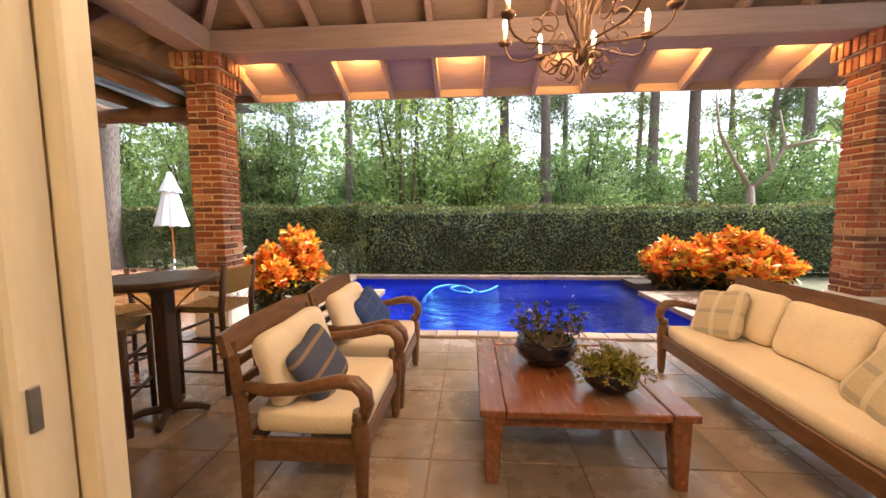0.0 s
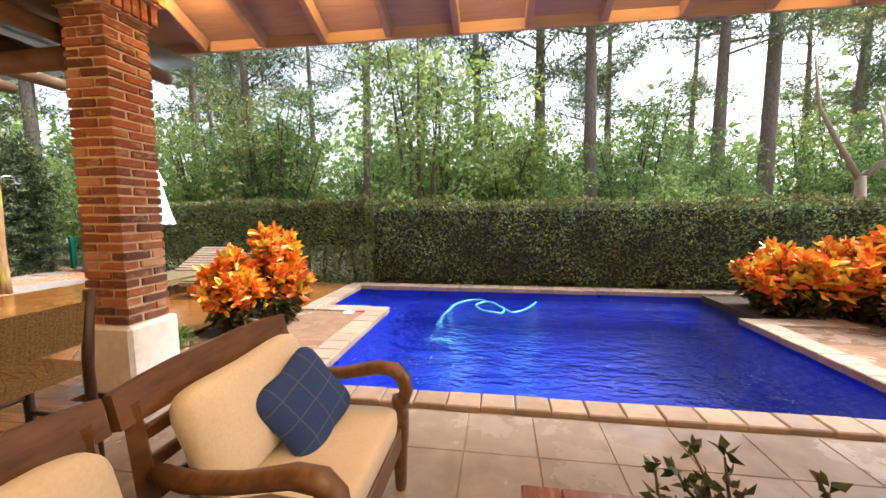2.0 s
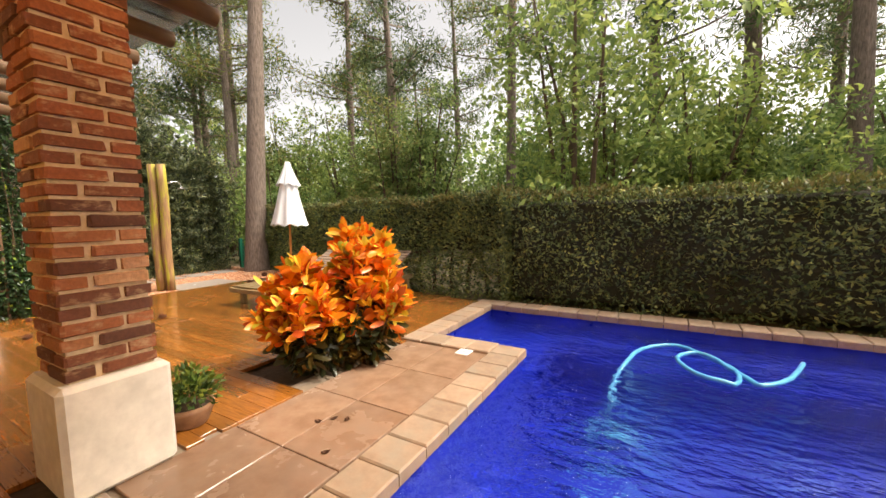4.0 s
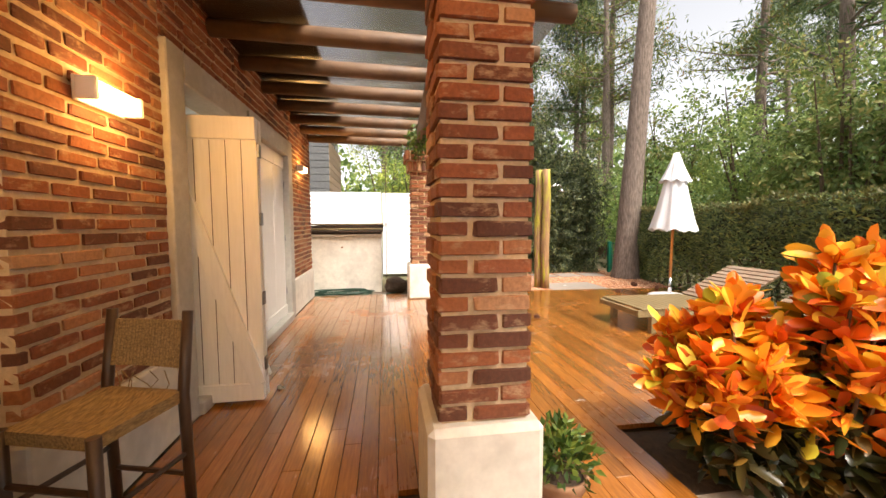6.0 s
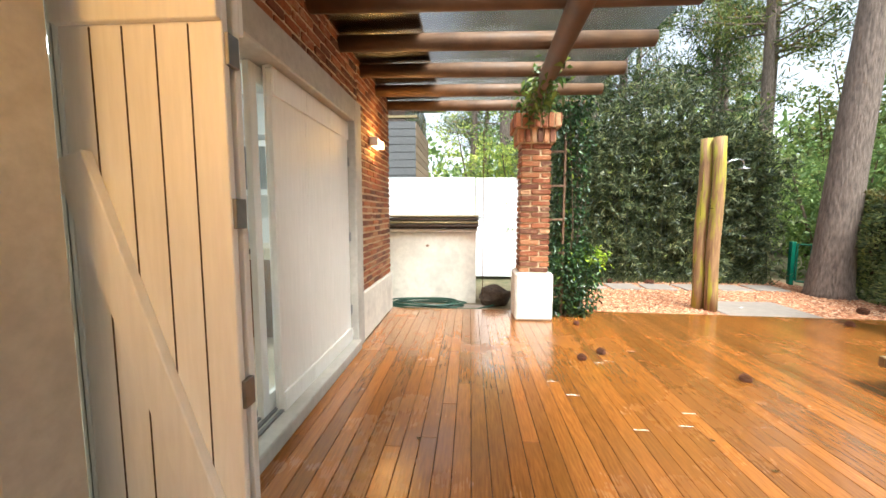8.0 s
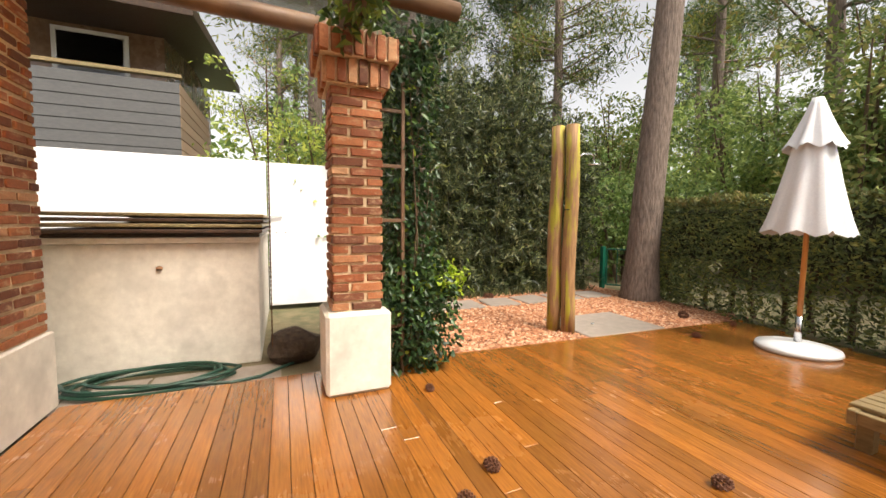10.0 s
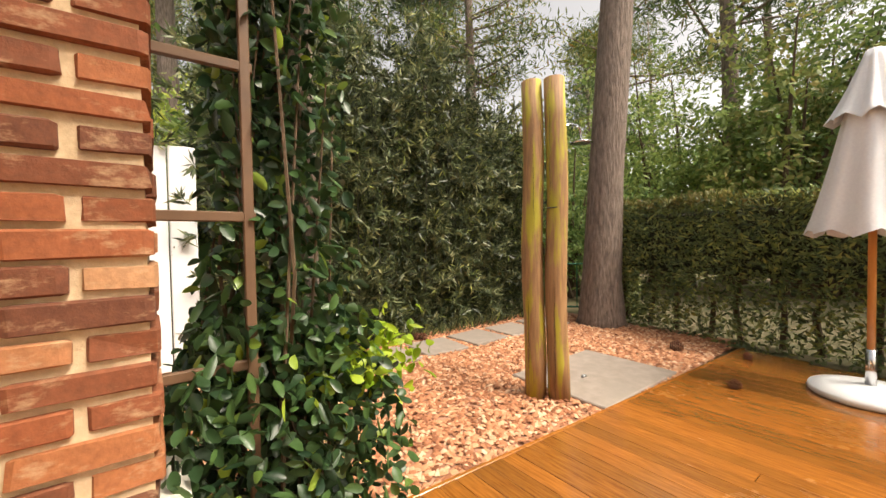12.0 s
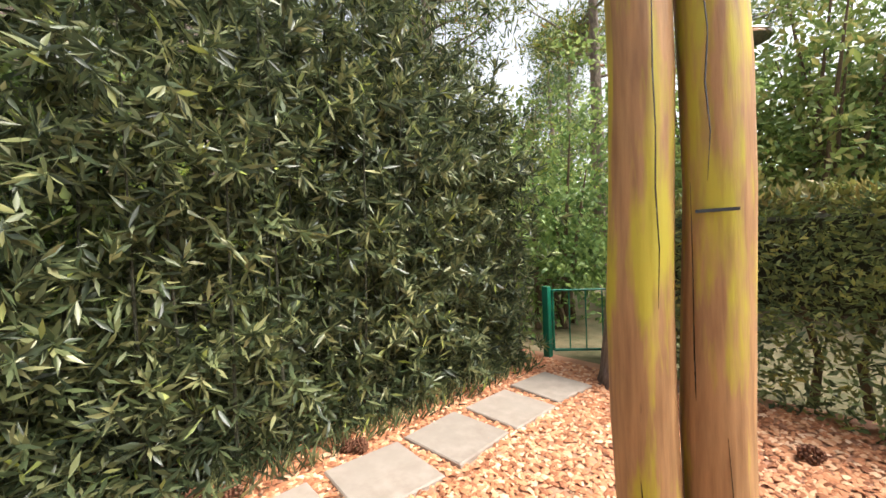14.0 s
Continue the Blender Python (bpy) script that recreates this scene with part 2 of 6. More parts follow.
def clear_mat(name, colour, rough, ior=1.33, ripple=0.0):
    m, nt, p = tree_of(name)
    p.inputs["Base Color"].default_value = (*colour, 1)
    p.inputs["Transmission Weight"].default_value = 1.0
    p.inputs["Roughness"].default_value, p.inputs["IOR"].default_value = rough, ior
    if ripple:
        swell, chop = noise_of(nt, 3.2, 2, (1, 1.6, 1), 0.5), noise_of(nt, 11.0, 3, (1, 1.9, 1), 0.55)
        both = nt.nodes.new("ShaderNodeMath")
        both.operation = "MULTIPLY_ADD"
        nt.links.new(chop, both.inputs[0])
        both.inputs[1].default_value = 0.45
        nt.links.new(swell, both.inputs[2])
        bumped(nt, p, both.outputs[0], ripple, 0.34)
    return m


M_WATER = clear_mat("pool_water", (0.75, 0.88, 1.0), 0.015, 1.33, 1.0)
M_POLY = clear_mat("polycarbonate_sheet", (0.42, 0.42, 0.43), 0.25, 1.3)
M_GLASS = clear_mat("window_glass", (0.95, 0.97, 0.97), 0.01, 1.45)

# ---- mesh tools ----


def part(name, bm, material, parent=None, label=""):
    """Links a bmesh (or a ready mesh) as one mesh object under its thing."""
    if isinstance(bm, bpy.types.Mesh):
        me = bm
    else:
        me = bpy.data.meshes.new(name)
        bm.normal_update()
        bm.to_mesh(me)
        bm.free()
    if material and not me.materials:
        me.materials.append(material)
    ob = new(name, me)
    ob.parent = parent
    return tagged(ob, label)


def thing(name, place, label, category, group="", kind="", turn=0.0):
    ob = new(name)
    ob.empty_display_size = 0.1
    ob.location, ob.rotation_euler = place, (0, 0, radians(turn))
    return tagged(ob, label, category, group, kind)


def add_box(bm, x0, x1, y0, y1, z0, z1, bevel=0.0, m=None):
    geo = bmesh.ops.create_cube(bm, size=1.0)
    vs = geo["verts"]
    bmesh.ops.scale(bm, vec=(x1 - x0, y1 - y0, z1 - z0), verts=vs)
    bmesh.ops.translate(bm, vec=((x0 + x1) / 2, (y0 + y1) / 2, (z0 + z1) / 2), verts=vs)
    if bevel:
        es = list({e for v in vs for e in v.link_edges})
        res = bmesh.ops.bevel(bm, geom=es, offset=bevel, segments=1, affect="EDGES", profile=0.5)
        vs = list({v for f in res["faces"] for v in f.verts} | {v for v in vs if v.is_valid})
    if m is not None:
        bmesh.ops.transform(bm, matrix=m, verts=[v for v in vs if v.is_valid])
    return bm


def box(x0, x1, y0, y1, z0, z1, bevel=0.0, m=None):
    return add_box(bmesh.new(), x0, x1, y0, y1, z0, z1, bevel, m)


def add_tube(bm, points, radii, sides=10, cap=True, flat=1.0):
    """A tube along points; radii: one number or one a point; flat squeezes it across."""
    pts = [Vector(p) for p in points]
    if isinstance(radii, (int, float)):
        radii = [radii] * len(pts)
    rings = []
    side = None
    for i, p in enumerate(pts):
        d = (pts[min(i + 1, len(pts) - 1)] - pts[max(i - 1, 0)]).normalized()
        if side is None:
            side = d.cross(Vector((0, 0, 1)))
            if side.length < 0.05:
                side = Vector((1, 0, 0))
        side = (side - d * side.dot(d)).normalized()
        up = d.cross(side)
        rings.append([bm.verts.new(p + (side * math.cos(a) * flat + up * math.sin(a)) * radii[i]) for a in [2 * math.pi * k / sides for k in range(sides)]])
    for a, b in zip(rings, rings[1:]):
        for k in range(sides):
            f = bm.faces.new((a[k], a[(k + 1) % sides], b[(k + 1) % sides], b[k]))
            f.smooth = sides > 6
    if cap:
        bm.faces.new(rings[0][::-1])
        bm.faces.new(rings[-1])
    return bm


def tube(points, radii, sides=10, cap=True, flat=1.0):
    return add_tube(bmesh.new(), points, radii, sides, cap, flat)


def add_lathe(bm, profile, sides=24, place=(0, 0, 0)):
    """Turned shape from (radius, height) pairs."""
    rings = []
    for r, z in profile:
        rings.append([bm.verts.new((place[0] + max(r, 1e-4) * math.cos(2 * math.pi * k / sides), place[1] + max(r, 1e-4) * math.sin(2 * math.pi * k / sides), place[2] + z)) for k in range(sides)])
    for a, b in zip(rings, rings[1:]):
        for k in range(sides):
            bm.faces.new((a[k], a[(k + 1) % sides], b[(k + 1) % sides], b[k])).smooth = True
    bm.faces.new(rings[0][::-1])
    bm.faces.new(rings[-1])
    return bm


def lathe(profile, sides=24, place=(0, 0, 0)):
    return add_lathe(bmesh.new(), profile, sides, place)


def mesh_np(name, verts, faces, smooth=False):
    """A mesh from number arrays: verts n x 3, faces n x 3 or n x 4."""
    me = bpy.data.meshes.new(name)
    k = faces.shape[1]
    me.vertices.add(len(verts))
    me.vertices.foreach_set("co", np.asarray(verts, np.float32).ravel())
    me.loops.add(faces.size)
    me.loops.foreach_set("vertex_index", faces.astype(np.int32).ravel())
    me.polygons.add(len(faces))
    me.polygons.foreach_set("loop_start", np.arange(0, faces.size, k, dtype=np.int32))
    me.update(calc_edges=True)
    me.validate()
    return me


def leaves_np(name, base, axis, length, width, rng, fold=0.25, droop=0.0):
    """Folded lance-shaped leaves: base points, pointing along axis."""
    n = len(base)
    axis = axis / (np.linalg.norm(axis, axis=1, keepdims=True) + 1e-9)
    rnd = rng.normal(size=(n, 3))
    side = np.cross(axis, rnd)
    side /= np.linalg.norm(side, axis=1, keepdims=True) + 1e-9
    up = np.cross(side, axis)
    length = np.broadcast_to(length, (n,))[:, None] * rng.uniform(0.7, 1.25, (n, 1))
    width = np.broadcast_to(width, (n,))[:, None] * rng.uniform(0.75, 1.2, (n, 1))
    mid = base + axis * length * 0.45 + up * width * fold
    tip = base + axis * length
    tip[:, 2] -= droop * length[:, 0]
    v = np.stack([base, mid + side * width * 0.5, tip, mid - side * width * 0.5], 1)
    v[:, 0] = base
    q = np.arange(n)[:, None] * 4
    f = np.concatenate([q + np.array([[0, 1, 2]]), q + np.array([[0, 2, 3]])], 0)
    return mesh_np(name, v.reshape(-1, 3), f)


def oval_leaves_np(name, base, axis, length, width, rng, fold=0.2, droop=0.0):
    """Broad rounded leaves, cupped along the middle."""
    n = len(base)
    axis = axis / (np.linalg.norm(axis, axis=1, keepdims=True) + 1e-9)
    side = np.cross(axis, rng.normal(size=(n, 3)))
    side /= np.linalg.norm(side, axis=1, keepdims=True) + 1e-9
    up = np.cross(side, axis)
    length = length * rng.uniform(0.65, 1.25, (n, 1))
    width = width * rng.uniform(0.75, 1.2, (n, 1))
    rows = []
    for f, w in ((0.0, 0.06), (0.3, 0.8), (0.62, 1.0), (0.87, 0.66), (1.0, 0.04)):
        c = base + axis * length * f
        c[:, 2] -= droop * length[:, 0] * f * f
        if w < 0.1:
            rows.append(c)
        else:
            rows += [c + side * width * 0.5 * w + up * width * fold * w, c, c - side * width * 0.5 * w + up * width * fold * w]
    v = np.stack(rows, 1)
    k = np.arange(n)[:, None] * 11
    tri = [(0, 1, 2), (0, 2, 3), (1, 4, 5), (1, 5, 2), (2, 5, 6), (2, 6, 3), (4, 7, 8), (4, 8, 5), (5, 8, 9), (5, 9, 6), (7, 10, 8), (8, 10, 9)]
    f = np.concatenate([k + np.array([q]) for q in tri], 0)
    return mesh_np(name, v.reshape(-1, 3), f)


def unit_piece(name, material, bevel=0.06):
    """A one-by-one-by-one block with softened edges, to be scaled by its object."""
    bm = box(-0.5, 0.5, -0.5, 0.5, -0.5, 0.5)
    bmesh.ops.bevel(bm, geom=list(bm.edges), offset=bevel, segments=1, affect="EDGES")
    me = bpy.data.meshes.new(name)
    bm.normal_update()
    bm.to_mesh(me)
    bm.free()
    me.materials.append(material)
    return me


def piece(name, me, parent, centre, size, turn=(0, 0, 0)):
    ob = new(name, me)
    ob.parent = parent
    ob.matrix_basis = Matrix.LocRotScale(centre, Euler(turn), size)
    return ob


def rough_pieces(name, material, count, seed):
    """Several hand-made looking blocks: softened edges, no two corners alike."""
    r = random.Random(seed)
    made = []
    for k in range(count):
        me = unit_piece(name, material, 0.055)
        for v in me.vertices:
            v.co.x += r.uniform(-0.025, 0.012)* (1 if v.co.x > 0 else -1)
            v.co.y += r.uniform(-0.012, 0.006) * (1 if v.co.y > 0 else -1)
            v.co.z += r.uniform(-0.06, 0.04) * (1 if v.co.z > 0 else -1)
        made.append(me)
    return made


dice = random.Random(7)
rng = np.random.default_rng(11)

# ---- structure ----


def flat(name, rects, z, material, label, kind="structure"):
    """One level sheet out of rectangles x0, x1, y0, y1."""
    v, f = [], []
    for x0, x1, y0, y1 in rects:
        k = len(v)
        v += [(x0, y0, z), (x1, y0, z), (x1, y1, z), (x0, y1, z)]
        f.append((k, k + 1, k + 2, k + 3))
    me = bpy.data.meshes.new(name)
    me.from_pydata(v, [], f)
    return tagged(part(name, me, material), label, "ground", kind=kind)


def slab_mesh(sx, sy, sz, b=0.004, cache={}):
    """A block with its upper edges softened; alike sizes share one mesh."""
    key = (round(sx, 3), round(sy, 3), round(sz, 3), b)
    if key not in cache:
        x, y, z = sx / 2, sy / 2, sz / 2
        v = [(s * x, t * y, -z) for s, t in ((-1, -1), (1, -1), (1, 1), (-1, 1))] + [(s * x, t * y, z - b) for s, t in ((-1, -1), (1, -1), (1, 1), (-1, 1))]
        v += [(s * (x - b), t * (y - b), z) for s, t in ((-1, -1), (1, -1), (1, 1), (-1, 1))]
        f = [(3, 2, 1, 0), (8, 9, 10, 11)] + [(r + i, r + (i + 1) % 4, r + 4 + (i + 1) % 4, r + 4 + i) for r in (0, 4) for i in range(4)]
        me = bpy.data.meshes.new("piece")
        me.from_pydata(v, [], f)
        cache[key] = me
    return cache[key]


def laid(name, parent, x0, x1, y0, y1, top, thick, material, turn=0.0, b=0.004):
    me = slab_mesh(x1 - x0, y1 - y0, thick, b)
    key = (me.name, material.name)
    if not me.materials:
        me.materials.append(material)
    elif me.materials[0] != material:
        me = me.copy()
        me.materials[0] = material
    ob = new(name, me)
    ob.parent = parent
    ob.matrix_basis = pose((x0 + x1) / 2, (y0 + y1) / 2, top - thick / 2, 0, 0, turn)
    return ob


POOL_L, POOL_R, POOL_N, POOL_F, WING_Y, WING_L, WING_R = -1.57, 3.0, 4.15, 8.13, 6.6, -2.55, 3.96
COL_Y, COL1_X, COL2_X = 4.015, -2.885, 4.12
WALL_Y, CORNER_X, WALL_END = 2.39, -2.87, -8.28
DECK_W, DECK_E = -8.13, -2.72
BED_W, BED_S, BED_N = -3.5, 5.09, 6.25

ground = flat("ground", [(-300, -2.9, -300, 300), (4.5, 300, -300, 300), (-2.9, 4.5, 8.5, 300), (-2.9, 4.5, -300, 3.9)], -0.07, M_LAWN,
              "brown leaf-littered garden ground with sparse grass")
flat("pool_surround", [(-2.9, POOL_L, 3.9, WING_Y), (-2.9, WING_L, WING_Y, 8.5), (WING_L, WING_R, POOL_F, 8.5), (POOL_R, 4.5, 3.9, WING_Y), (WING_R, 4.5, WING_Y, 8.5), (POOL_L, POOL_R, 3.9, POOL_N)],
     -0.02, M_GROUT, "dark mortar bed around the swimming pool")
patio = tagged(part("patio_floor", box(-2.72, 7.2, -6.0, 3.93, -0.1, -0.006), M_GROUT), "grey-brown wet slate tile patio floor", "floor", kind="structure")
deck = tagged(part("deck_floor", box(DECK_W, DECK_E, WALL_Y, 5.03, -0.1, -0.035), M_EARTH), "wet oiled reddish hardwood deck boards", "deck", kind="structure")


def pool_basin():
    bm = bmesh.new()
    deep, shelf, top = -1.7, -0.45, -0.03

    def quad(*pts):
        bm.faces.new([bm.verts.new(p) for p in pts])

    rim = [(POOL_L, POOL_N), (POOL_R, POOL_N), (POOL_R, WING_Y), (WING_R, WING_Y), (WING_R, POOL_F), (WING_L, POOL_F), (WING_L, WING_Y), (POOL_L, WING_Y)]
    for (ax, ay), (bx, by) in zip(rim, rim[1:] + rim[:1]):
        quad((ax, ay, deep), (bx, by, deep), (bx, by, top), (ax, ay, top))
    quad((POOL_L, POOL_N, deep), (POOL_R, POOL_N, deep), (POOL_R, POOL_F - 0.5, deep), (POOL_L, POOL_F - 0.5, deep))
    quad((POOL_L, POOL_F - 0.5, shelf), (POOL_R, POOL_F - 0.5, shelf), (POOL_R, POOL_F, shelf), (POOL_L, POOL_F, shelf))
    quad((POOL_L, POOL_F - 0.5, deep), (POOL_R, POOL_F - 0.5, deep), (POOL_R, POOL_F - 0.5, shelf), (POOL_L, POOL_F - 0.5, shelf))
    for a, b in ((WING_L, POOL_L), (POOL_R, WING_R)):
        quad((a, WING_Y, shelf), (b, WING_Y, shelf), (b, POOL_F, shelf), (a, POOL_F, shelf))
    quad((POOL_L, WING_Y, deep), (POOL_L, POOL_F, deep), (POOL_L, POOL_F, shelf), (POOL_L, WING_Y, shelf))
    quad((POOL_R, WING_Y, deep), (POOL_R, POOL_F, deep), (POOL_R, POOL_F, shelf), (POOL_R, WING_Y, shelf))
    return bm


tagged(part("pool_basin", pool_basin(), M_POOL), "cobalt blue tiled swimming pool basin", "pool", kind="structure")


def water_sheet():
    bm = bmesh.new()
    for x0, x1, y0, y1 in ((POOL_L, POOL_R, POOL_N, WING_Y), (WING_L, WING_R, WING_Y, POOL_F)):
        bm.faces.new([bm.verts.new(p) for p in ((x0, y0, -0.11), (x1, y0, -0.11), (x1, y1, -0.11), (x0, y1, -0.11))])
    bmesh.ops.remove_doubles(bm, verts=bm.verts, dist=0.001)
    return bm


water = tagged(part("water", water_sheet(), M_WATER), "rippled deep blue pool water", "water", kind="structure")
water.visible_shadow = False

# house block west of the patio, with the shuttered kitchen door
DOOR_L, DOOR_R, DOOR_T = -6.65, -4.05, 2.16


def house_wall(name, *boxes):
    bm = bmesh.new()
    for b in boxes:
        add_box(bm, *b)
    return tagged(part(name, bm, M_MORTAR), "old red brick house wall with pale lime mortar joints", "wall", kind="structure")


FACE = WALL_Y - 0.012
wall_east = house_wall("wall_deck_east", (DOOR_R + 0.03, CORNER_X - 0.012, WALL_Y - 0.25, FACE, 0, 2.95), (CORNER_X - 0.25, CORNER_X - 0.012, 0.0, WALL_Y - 0.25, 0, 3.3))
wall_west = house_wall("wall_deck_west", (WALL_END + 0.012, DOOR_L - 0.03, WALL_Y - 0.25, FACE, 0, 2.95), (WALL_END + 0.012, WALL_END + 0.25, -3.0, WALL_Y - 0.25, 0, 2.95))
wall_top = house_wall("wall_deck_lintel", (DOOR_L - 0.03, DOOR_R + 0.03, WALL_Y - 0.25, FACE, DOOR_T + 0.03, 2.95))
base = bmesh.new()
for a, b in ((-3.85, CORNER_X + 0.012), (WALL_END - 0.012, -6.85)):
    add_box(base, a, b, WALL_Y - 0.2, WALL_Y + 0.022, 0, 0.5, 0.008)
tagged(part("baseboard", base, M_RENDER), "pale cement plinth band along the brick wall", "baseboard", kind="structure")
trim = bmesh.new()
add_box(trim, -4.05, -3.85, WALL_Y - 0.2, WALL_Y + 0.03, 0, 2.36, 0.008)
add_box(trim, -6.85, -6.65, WALL_Y - 0.2, WALL_Y + 0.03, 0, 2.36, 0.008)
add_box(trim, -6.65, -4.05, WALL_Y - 0.2, WALL_Y + 0.03, DOOR_T, 2.36, 0.008)
add_box(trim, -6.65, -4.05, WALL_Y - 0.25, WALL_Y + 0.06, 0.0, 0.09, 0.008)
tagged(part("trim", trim, M_TRIM), "smooth grey cement surround of the kitchen door", "trim", kind="structure")

# doorway of the living room behind the patio
room = bmesh.new()
add_box(room, -3.1, -0.68, 0.2, 0.36, 0, 3.6)
add_box(room, 3.2, 7.2, 0.2, 0.36, 0, 3.6)
add_box(room, -0.68, 3.2, 0.2, 0.36, 2.35, 3.6)
add_box(room, -3.1, -2.9, -6, 0.2, 0, 3.6)
add_box(room, 7.0, 7.2, -6, 3.0, 0, 3.6)
add_box(room, -3.1, 7.2, -6.2, -6, 0, 3.6)
tagged(part("wall_living", room, M_CREAM), "cream painted living room wall around the wide doorway", "wall", kind="structure")
tagged(part("ceiling_living", box(-3.1, 7.2, -6.2, 0.2, 3.6, 3.7), M_CEIL), "plain pale living room ceiling", "ceiling", kind="structure")
jamb = thing("door_1", (0, 0, 0), "cream painted sliding door frame standing open", "door", kind="structure")
part("frame", box(-0.68, -0.592, 0.345, 0.4, 0, 2.35, 0.006), M_CREAM, jamb)
part("leaf", box(-0.9, -0.622, 0.262, 0.338, 0.02, 2.33, 0.006), M_CREAM, jamb)
part("stop", box(-0.68, -0.64, 0.2, 0.256, 0, 2.35, 0.006), M_CREAM, jamb)
part("latch", box(-0.623, -0.618, 0.274, 0.293, 1.08, 1.15, 0.002), M_HINGE, jamb, "dull steel latch plate")
ll = thing("ceiling_lamp", (0.6, -1.6, 3.5), "round frosted ceiling lamp lit in the living room", "lamp")
part("shade", lathe([(0.02, -0.12), (0.14, -0.1), (0.2, -0.03), (0.2, 0.08)], 24), M_GLOW, ll)
lamp("living_lamp", "POINT", (0.6, -1.6, 3.2), 100 * LAMP, (1.0, 0.68, 0.36), 0.15)

# roof over the patio: a hipped roof on a white beam and two brick columns
EAVE_Y, EAVE_Z, PITCH, EAVE_X, ROOF_E = 5.0, 3.04, 0.4, -3.95, 6.9


def roof_z(y):
    return EAVE_Z + PITCH * (EAVE_Y - y)


def roof_shell():
    bm = bmesh.new()
    top = EAVE_Y + 1.0
    hip = (EAVE_X + top, -1.0)
    for lift, flip in ((0.0, False), (0.05, True)):
        a = (EAVE_X, EAVE_Y, EAVE_Z + lift)
        b = (ROOF_E, EAVE_Y, EAVE_Z + lift)
        c = (ROOF_E, hip[1], roof_z(hip[1]) + lift)
        d = (hip[0], hip[1], roof_z(hip[1]) + lift)
        e = (EAVE_X, hip[1], EAVE_Z + lift)
        for pts in ((a, b, c, d), (a, d, e)):
            vs = [bm.verts.new(p) for p in pts]
            bm.faces.new(vs if flip else vs[::-1])
    return bm


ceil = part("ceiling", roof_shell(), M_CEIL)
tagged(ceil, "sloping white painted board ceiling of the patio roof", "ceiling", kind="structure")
rafters = thing("roof_rafters", (0, 0, 0), "white painted sloping rafters under the patio roof", "rafter", kind="structure")
slope = math.atan(PITCH)
RAFTERS = [-2.845 + 0.614 * k for k in range(16)]
for x in RAFTERS:
    y0 = max(-1.0, EAVE_Y - (x - EAVE_X)) if x - EAVE_X < 6 else -1.0
    n = math.hypot(EAVE_Y - y0, roof_z(y0) - EAVE_Z)
    m = Matrix.Translation((x, EAVE_Y - 0.02, EAVE_Z - 0.0)) @ Matrix.Rotation(-slope, 4, "X")
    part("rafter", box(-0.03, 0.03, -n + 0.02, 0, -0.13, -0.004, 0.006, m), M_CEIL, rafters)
for k in range(9):
    y = 4.4 - 0.62 * k
    m = Matrix.Translation((EAVE_X + 0.02, y, EAVE_Z)) @ Matrix.Rotation(-slope, 4, "Y")
    part("rafter", box(0, min(EAVE_Y - y, 5) * 1.06, -0.03, 0.03, -0.13, -0.004, 0.006, m), M_CEIL, rafters)
m = Matrix.Translation((EAVE_X, EAVE_Y, EAVE_Z)) @ Matrix.Rotation(radians(-45), 4, "Z") @ Matrix.Rotation(-math.atan(PITCH / math.sqrt(2)), 4, "Y")
part("hip_rafter", box(0.03, 8.4, -0.04, 0.04, -0.17, -0.006, 0.006, m), M_CEIL, rafters)
tagged(part("fascia", box(EAVE_X - 0.03, ROOF_E, EAVE_Y, EAVE_Y + 0.03, EAVE_Z - 0.1, EAVE_Z + 0.09, 0.006), M_CEIL), "white painted eaves board", "trim", kind="structure")
tagged(part("fascia", box(EAVE_X - 0.03, EAVE_X, -1.0, EAVE_Y - 0.003, EAVE_Z - 0.1, EAVE_Z + 0.09, 0.006), M_CEIL), "white painted eaves board", "trim", kind="structure")
beam = bmesh.new()
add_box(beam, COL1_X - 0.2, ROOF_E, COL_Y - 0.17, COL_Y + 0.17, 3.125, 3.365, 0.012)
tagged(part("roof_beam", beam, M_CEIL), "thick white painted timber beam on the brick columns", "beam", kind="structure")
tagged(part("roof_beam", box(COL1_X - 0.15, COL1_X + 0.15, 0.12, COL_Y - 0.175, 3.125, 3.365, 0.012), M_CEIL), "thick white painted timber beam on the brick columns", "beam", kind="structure")


